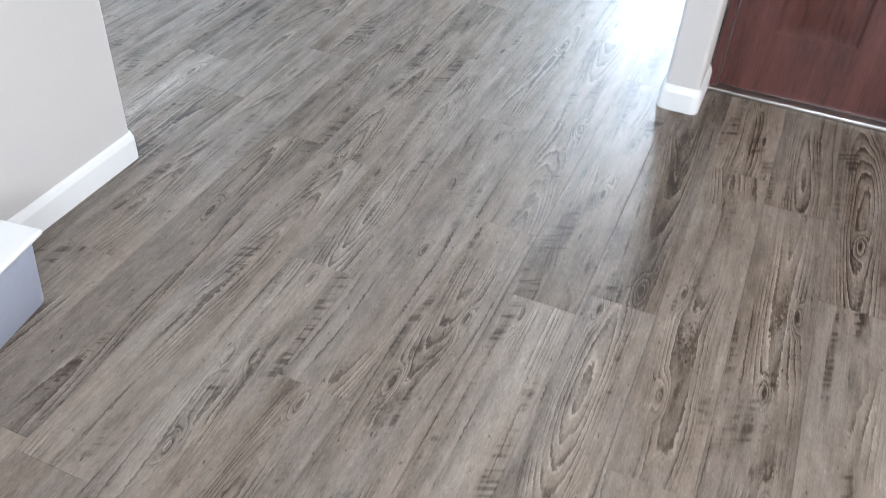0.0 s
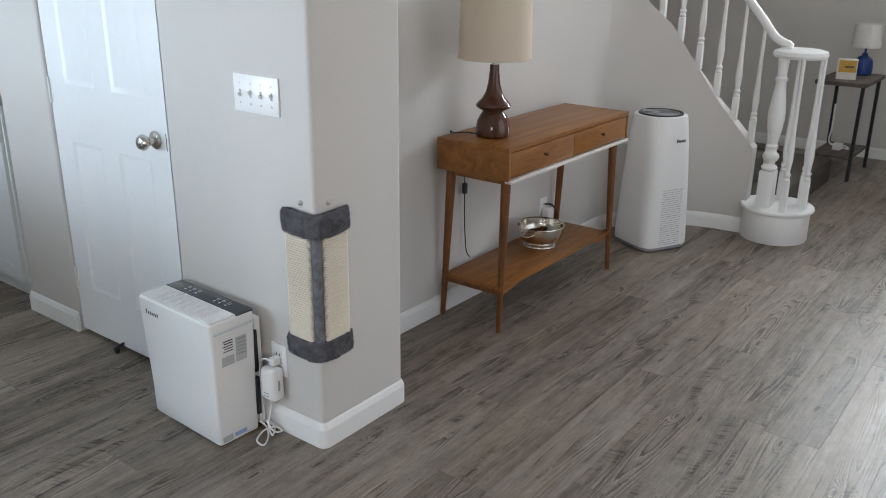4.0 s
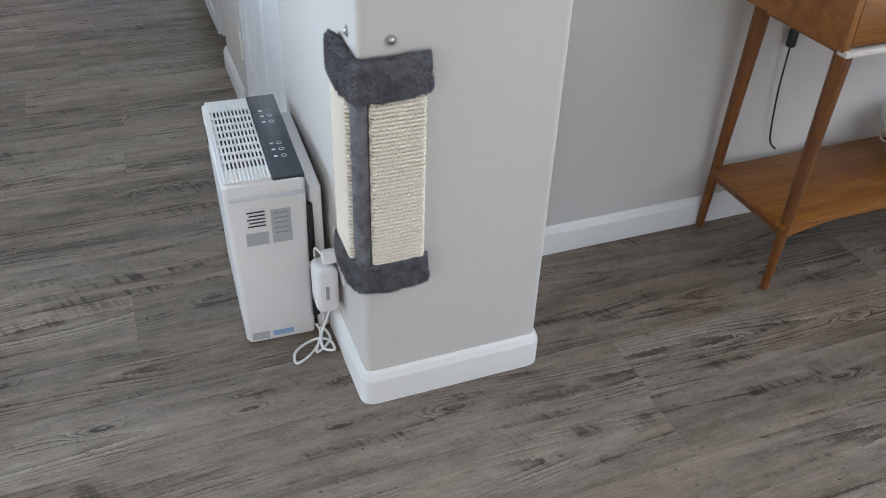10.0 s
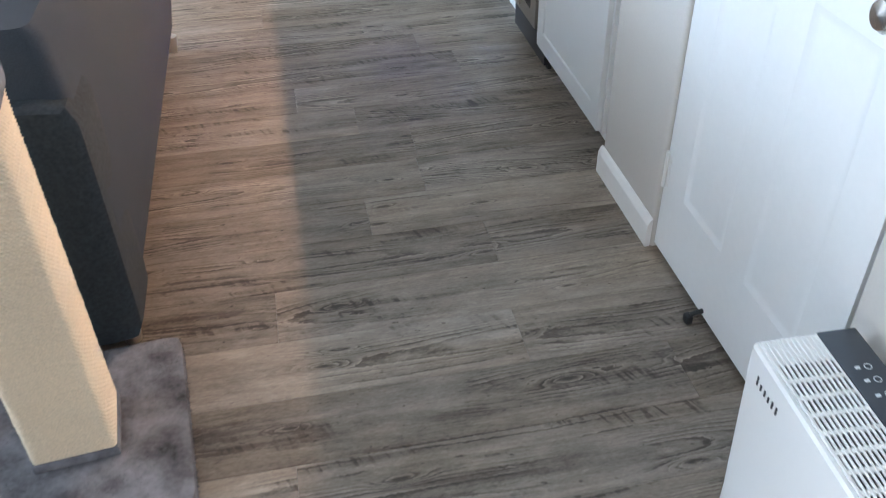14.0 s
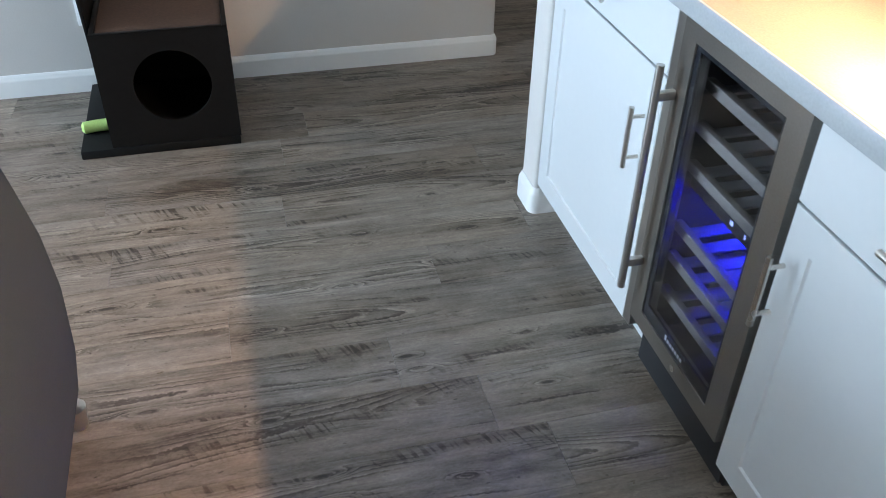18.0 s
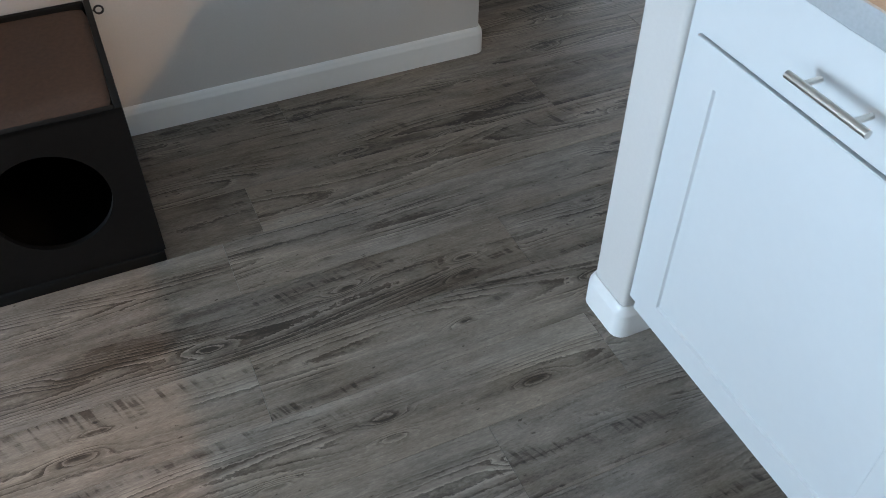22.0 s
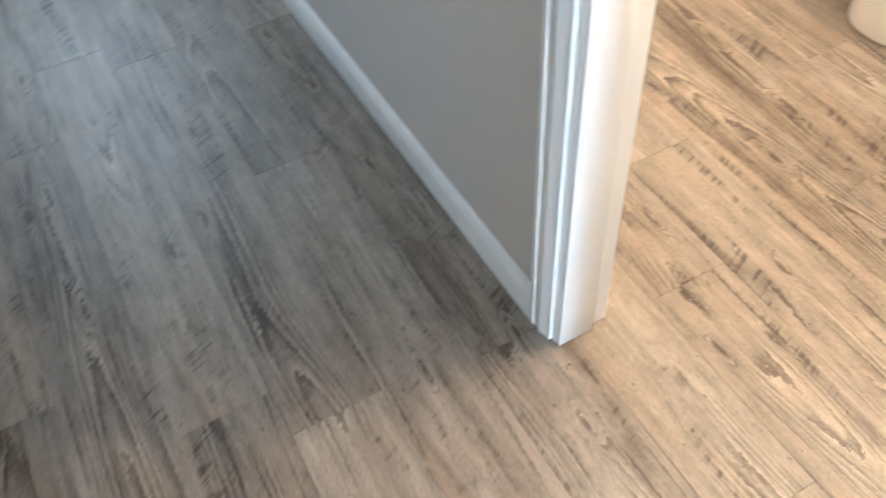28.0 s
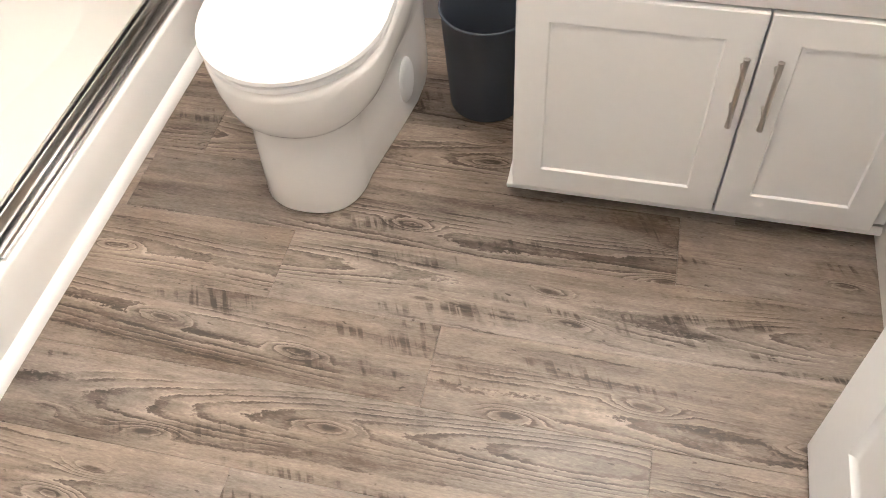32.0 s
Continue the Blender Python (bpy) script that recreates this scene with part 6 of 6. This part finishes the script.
def cat_house():
    ob = thing("cat_house", "black wooden cat house with round entrance and brown carpet top", "cat house", -0.010, 0.045)
    x0, x1, y0, y1, top = -1.268, -0.842, 4.176, 4.690, 0.422
    part("base_board", boxes((-1.372, -0.846, 4.168, 4.700, 0.0, 0.030), bevel=0.003), BLACKWOOD, ob)
    # front with a round hole
    cx, cz, r = -1.038, 0.236, 0.124
    bm = bmesh.new()
    n = 40
    for y in (y0, y0 + 0.015):
        inner = [bm.verts.new((cx + r * math.cos(2 * math.pi * k / n), y, cz + r * math.sin(2 * math.pi * k / n))) for k in range(n)]
        outer = []
        for k in range(n):
            a = 2 * math.pi * (k + 0.0) / n
            c, s = math.cos(a), math.sin(a)
            sx = (x1 - cx) / c if c > 1e-6 else ((x0 - cx) / c if c < -1e-6 else 9)
            sz = (top - cz) / s if s > 1e-6 else ((0.03 - cz) / s if s < -1e-6 else 9)
            q = min(sx, sz)
            outer.append(bm.verts.new((cx + q * c, y, cz + q * s)))
        for k in range(n):
            bm.faces.new((inner[k], inner[(k + 1) % n], outer[(k + 1) % n], outer[k]))
        corners = [(x0, 0.03), (x1, 0.03), (x1, top), (x0, top)]
        for px, pz in corners:
            a = math.atan2(pz - cz, px - cx) % (2 * math.pi)
            k = int(a / (2 * math.pi / n)) % n
            v = bm.verts.new((px, y, pz))
            bm.faces.new((outer[k], outer[(k + 1) % n], v))
        if y == y0:
            first = inner
    for k in range(n):
        bm.faces.new((first[k], first[(k + 1) % n], inner[(k + 1) % n], inner[k]))
    part("front_panel", bm, BLACKWOOD, ob, "black front with a round entrance", False)
    for x in (x0, x1 - 0.015):
        part("side_panel", boxes((x, x + 0.015, y0 + 0.0155, y1, 0.0305, top), bevel=0.002), BLACKWOOD, ob)
    part("back_panel", boxes((x0 + 0.0155, x1 - 0.0155, y1 - 0.015, y1, 0.0305, top), bevel=0.002), BLACKWOOD, ob)
    part("top_rail", boxes((x0 + 0.0155, x1 - 0.0155, y0 + 0.0155, y0 + 0.034, top - 0.022, top), bevel=0.002), BLACKWOOD, ob)
    bm = bmesh.new()
    cushion(bm, x0 + 0.016, x1 - 0.016, y0 + 0.0345, y1 - 0.0155, top - 0.034, top - 0.010, 0.003, 10, 20)
    part("carpet_top", bm, CARDBOARD, ob, "worn brown carpet top")
    bm = boxes((-0.006, 0.006, 0.0, 0.40, 0.0, 0.46), bevel=0.003)
    bmesh.ops.transform(bm, matrix=pose(x0 - 0.008, 4.262, 0.335, 0, -2, 0), verts=bm.verts)
    part("side_flap", bm, BLACKWOOD, ob, "black board hinged up along the side")
    bm = bmesh.new()
    tube(bm, [(x1 + 0.0005, 4.650, top - 0.012), (x1 + 0.006, 4.650, top - 0.012)], 0.0025, 8)
    tube(bm, [(x1 + 0.015 + 0.010 * math.cos(q), 4.650, top - 0.012 + 0.010 * math.sin(q)) for q in np.linspace(0, 2 * math.pi, 21)], 0.0026, 8)
    part("eye_hook", bm, STEELLEG, ob, "small dark screw eye")
    return ob


cat_house()
bm = bmesh.new()
tube(bm, [(-1.372, 4.300, 0.052), (-1.366, 4.300, 0.052), (-1.345, 4.305, 0.052), (-1.315, 4.310, 0.052), (-1.290, 4.312, 0.052), (-1.275, 4.314, 0.052)], lambda t: 0.021 * min(1, 0.6 + 3 * t, 4.2 - 4 * t + 0.2), 14)
solid("cat_toy", bm, LIMETOY, "lime green felt cat toy lying on the base board", "cat toy").location = (-0.010, 0.045, 0)
outlet_plate("wall_outlet", -1.345, 4.760, 0.315, 0, "white duplex outlet on the wall behind the cat house")

# second scratcher hung on the end of the far wall
sc2 = thing("corner_scratcher", "cream sisal corner scratcher with grey plush ends on wall end", "cat scratcher", 0.2295, 4.760)
sisal_panel(sc2, Matrix(((-1, 0, 0, 0), (0, 1, 0, 0), (0, 0, 1, 0), (0, 0, 0, 1))), 64, 0.350, 0.865, 0.000, 0.105)
sisal_panel(sc2, Matrix(((0, -1, 0, 0), (1, 0, 0, 0), (0, 0, 1, 0), (0, 0, 0, 1))), 64, 0.350, 0.865, -0.024, 0.100)
for z0, z1 in ((0.275, 0.352), (0.860, 0.935)):
    bm = bmesh.new()
    cushion(bm, -0.106, 0.026, -0.024, 0.004, z0, z1, 0.003, 7)
    cushion(bm, -0.006, 0.024, -0.020, 0.110, z0, z1, 0.003, 7)
    c = part("plush_cuff", bm, PLUSH, sc2, "grey plush end")
    fuzz(c, c, 3500, 0.006, 6, PLUSH)


# ---------------------------------------------------------------- bathroom
def egg(cx, front, back, hw, z, n=36, square=2.6, wide=None, blunt=1.0):
    """Outline of a bowl: round at the front (+y), fuller at the back."""
    mid = front - hw * 1.15
    ring = []
    for k in range(n):
        a = 2 * math.pi * k / n
        c, s = math.cos(a), math.sin(a)
        if s >= 0:
            ring.append((cx + hw * math.copysign(abs(c) ** blunt, c), mid + (front - mid) * s ** blunt, z))
        else:
            e = 2 / square
            y = mid - (mid - back) * abs(s) ** e
            k = hw + ((wide or hw) - hw) * min(1, (mid - y) / 0.30)
            ring.append((cx + k * math.copysign(abs(c) ** e, c), y, z))
    return ring


def toilet():
    ob = thing("toilet", "white one-piece skirted toilet with the lid closed", "toilet")
    cx = 2.0
    bm = bmesh.new()
    loft(bm, [egg(cx, f, 1.84, w, z, 44, 3.5, max(w, 0.172), b) for z, f, w, b in ((0.0, 2.518, 0.116, 0.8), (0.010, 2.522, 0.120, 0.8), (0.10, 2.520, 0.119, 0.8), (0.18, 2.516, 0.120, 0.82), (0.218, 2.515, 0.122, 0.85), (0.232, 2.520, 0.130, 0.88), (0.244, 2.532, 0.148, 0.92), (0.262, 2.547, 0.163, 0.96), (0.290, 2.558, 0.175, 1.0), (0.325, 2.565, 0.182, 1.0), (0.365, 2.569, 0.186, 1.0), (0.380, 2.569, 0.186, 1.0), (0.387, 2.564, 0.181, 1.0))])
    part("bowl", bm, CERAMIC, ob)
    bm = bmesh.new()
    loft(bm, [egg(cx, f, 2.06, w, z) for z, f, w in ((0.389, 2.566, 0.182), (0.392, 2.570, 0.186), (0.402, 2.570, 0.186), (0.405, 2.567, 0.183))])
    part("seat", bm, PLASTIC, ob)
    bm = bmesh.new()
    loft(bm, [egg(cx, f, 2.05, w, z) for z, f, w in ((0.4075, 2.560, 0.177), (0.411, 2.573, 0.189), (0.420, 2.572, 0.188), (0.427, 2.556, 0.174), (0.431, 2.51, 0.135), (0.432, 2.41, 0.07))])
    part("lid", bm, PLASTIC, ob, "closed white lid")
    part("cistern", boxes((cx - 0.19, cx + 0.19, 1.815, 2.03, 0.36, 0.74), bevel=0.03, seg=4), CERAMIC, ob)
    part("cistern_lid", boxes((cx - 0.197, cx + 0.197, 1.81, 2.04, 0.742, 0.775), bevel=0.01, seg=3), CERAMIC, ob)
    for s in (-1, 1):
        bm = bmesh.new()
        rings = []
        for d, k in ((0.0, 1.0), (0.005, 1.0), (0.009, 0.9), (0.010, 0.6)):
            rings.append([(cx + s * (0.151 + d - 0.173 * 0.034 * k * math.cos(a)), 2.18 + 0.034 * k * math.cos(a), 0.115 + 0.062 * k * math.sin(a)) for a in np.linspace(0, 2 * math.pi, 29)[:-1]])
        loft(bm, rings)
        part("bolt_cover", bm, PLASTIC, ob, "oval bolt cover")
    return ob


toilet()

wb = thing("waste_bin", "round slate-blue plastic waste bin between toilet and vanity", "waste bin", 1.672, 2.085, 0)
bm = bmesh.new()
lathe(bm, [(0.086, 0.0), (0.090, 0.004), (0.104, 0.265), (0.107, 0.270), (0.1045, 0.275), (0.101, 0.270), (0.087, 0.012), (0.0, 0.010)], 0, 0, 40, False)
part("bucket", bm, BINPLASTIC, wb)
bm = bmesh.new()
tube(bm, [(0.1055 * math.cos(a), 0.1055 * math.sin(a), 0.272) for a in np.linspace(0, 2 * math.pi, 49)], 0.003, 8)
part("rim", bm, BINPLASTIC, wb)

van = thing("vanity_unit", "white two-door shaker bathroom vanity with nickel handles", "vanity")
VY = 2.396
part("carcass", boxes((0.803, 1.558, 1.803, VY - 0.020, 0.060, 0.805)), VANITYPAINT, van)
part("face_frame", boxes((0.803, 1.560, VY - 0.020, VY - 0.010, 0.060, 0.805)), VANITYPAINT, van)
# plinth coloured black to stand for the shade under the vanity
part("plinth", boxes((0.82, 1.50, 1.85, 2.29, 0.0, 0.060)), BLACKPLASTIC, van, "recessed plinth, black for the shade below the vanity")
bm = bmesh.new()
sweep(bm, [Vector((1.560, 1.85)), Vector((1.560, VY - 0.010)), Vector((0.803, VY - 0.010))], [(0, 0.036), (0.010, 0.036), (0.010, 0.046), (0.004, 0.052), (0, 0.053)], 1)
part("base_moulding", bm, VANITYPAINT, van)
for x0, x1, hx in ((1.139, 1.556, 1.160), (0.830, 1.134, 1.104)):
    m = pose(x1, VY + 0.009, 0, 0, 0, 180)
    w = x1 - x0
    bm = bmesh.new()
    shaker_slab(bm, w, 0.056, 0.545, 0.058, m)
    dr = part("door", bm, VANITYPAINT, van, "", False)
    bm = bmesh.new()
    y = VY + 0.034
    pts = [(hx, y, 0.315), (hx, y + 0.001, 0.330), (hx, y, 0.392), (hx, y + 0.001, 0.455), (hx, y, 0.470)]
    tube(bm, pts, lambda t: 0.0049 if 0.15 < t < 0.85 else 0.0057, 12)
    for z in (0.347, 0.438):
        tube(bm, [(hx, VY + 0.009, z), (hx, y, z)], 0.005, 8)
    part("handle", bm, NICKEL, dr, "satin nickel bar handle")
part("top_rail", boxes((0.803, 1.560, VY - 0.010, VY + 0.004, 0.552, 0.805), bevel=0.002), VANITYPAINT, van)
part("washbasin_top", boxes((0.803, 1.55, 1.803, VY + 0.03, 0.8055, 0.84), bevel=0.006), CERAMIC, van, "white cultured-stone top")
# unseen ceiling fixture, added as a source for the bathroom's overhead lamp
cl = thing("added_ceiling_light", "unseen warm round flush ceiling light added to the bathroom", "ceiling light", 1.72, 2.95, 2.54)
bm = bmesh.new()
lathe(bm, [(0.17, 0.08), (0.175, 0.07), (0.175, 0.035), (0.165, 0.03)], 0, 0, 32)
part("base", bm, NICKEL, cl)
bm = bmesh.new()
lathe(bm, [(0.160, 0.03), (0.158, 0.016), (0.13, 0.004), (0.0, 0.0)], 0, 0, 32, False)
part("diffuser", bm, STRIPGLOW, cl, "glowing warm diffuser")
# unseen wall fixture, added as a source for the lamp above the vanity
vl = thing("added_wall_light", "unseen warm three-globe wall light added over the bathroom vanity", "wall light", 1.18, 1.801, 2.05)
part("backplate", boxes((-0.26, 0.26, 0.0, 0.022, -0.05, 0.05), bevel=0.006), NICKEL, vl)
for x in (-0.19, 0.0, 0.19):
    bm = bmesh.new()
    tube(bm, [(x, 0.020, 0.0), (x, 0.075, 0.0), (x, 0.085, -0.02)], 0.008, 10)
    part("arm", bm, NICKEL, vl)
    bm = bmesh.new()
    lathe(bm, [(0.018, -0.02), (0.034, -0.03), (0.052, -0.07), (0.055, -0.10), (0.050, -0.12), (0.0, -0.12)], x, 0.088, 24, False)
    part("globe", bm, STRIPGLOW, vl, "glowing frosted glass globe")

sh = thing("shower_enclosure", "low white shower curb with chrome door track and cream pan", "shower")
SX = 2.455
bm = boxes((SX, SX + 0.10, 1.802, 3.575, 0.0, 0.158), bevel=0.008, seg=3)
part("curb", bm, CERAMIC, sh, "white curb")
bm = bmesh.new()
loft(bm, [[(SX - 0.023, y, 0.0), (SX - 0.022, y, 0.012), (SX - 0.016, y, 0.023), (SX - 0.006, y, 0.029), (SX - 0.0005, y, 0.030), (SX - 0.0005, y, 0.0)] for y in (1.802, 3.575)])
part("floor_bead", bm, TRIM, sh, "white sealing bead along the floor")
for k, (x0, x1, z1) in enumerate(((0.014, 0.026, 0.176), (0.032, 0.038, 0.212), (0.046, 0.054, 0.216), (0.062, 0.080, 0.186))):
    part("track_rail", boxes((SX + x0, SX + x1, 1.803, 2.865, 0.1585, z1), bevel=0.002), CHROME, sh, "dark chrome track rail")
part("track_bed", boxes((SX + 0.010, SX + 0.084, 1.803, 2.866, 0.158, 0.164)), CHROME, sh)
part("jamb_profile", boxes((SX + 0.018, SX + 0.078, 2.865, 2.895, 0.158, 1.95), bevel=0.003), CHROME, sh, "dark chrome upright")
gl = part("glass_door", boxes((SX + 0.040, SX + 0.046, 1.81, 2.87, 0.19, 1.90)), CLEARGLASS, sh, "clear glass panel")
gl.visible_shadow = False
gl = part("glass_panel", boxes((SX + 0.044, SX + 0.050, 2.895, 3.575, 0.16, 1.90)), CLEARGLASS, sh, "clear glass panel")
gl.visible_shadow = False
part("pan", boxes((SX + 0.10, 3.20, 1.80, 3.575, 0.0, 0.055), bevel=0.004), ACRYLIC, sh, "cream acrylic pan")
part("surround", boxes((3.185, 3.199, 1.81, 3.57, 0.055, 2.1), (SX + 0.10, 3.185, 1.802, 1.815, 0.055, 2.1), (SX + 0.10, 3.185, 3.562, 3.575, 0.055, 2.1)), ACRYLIC, sh, "cream acrylic wall panels")
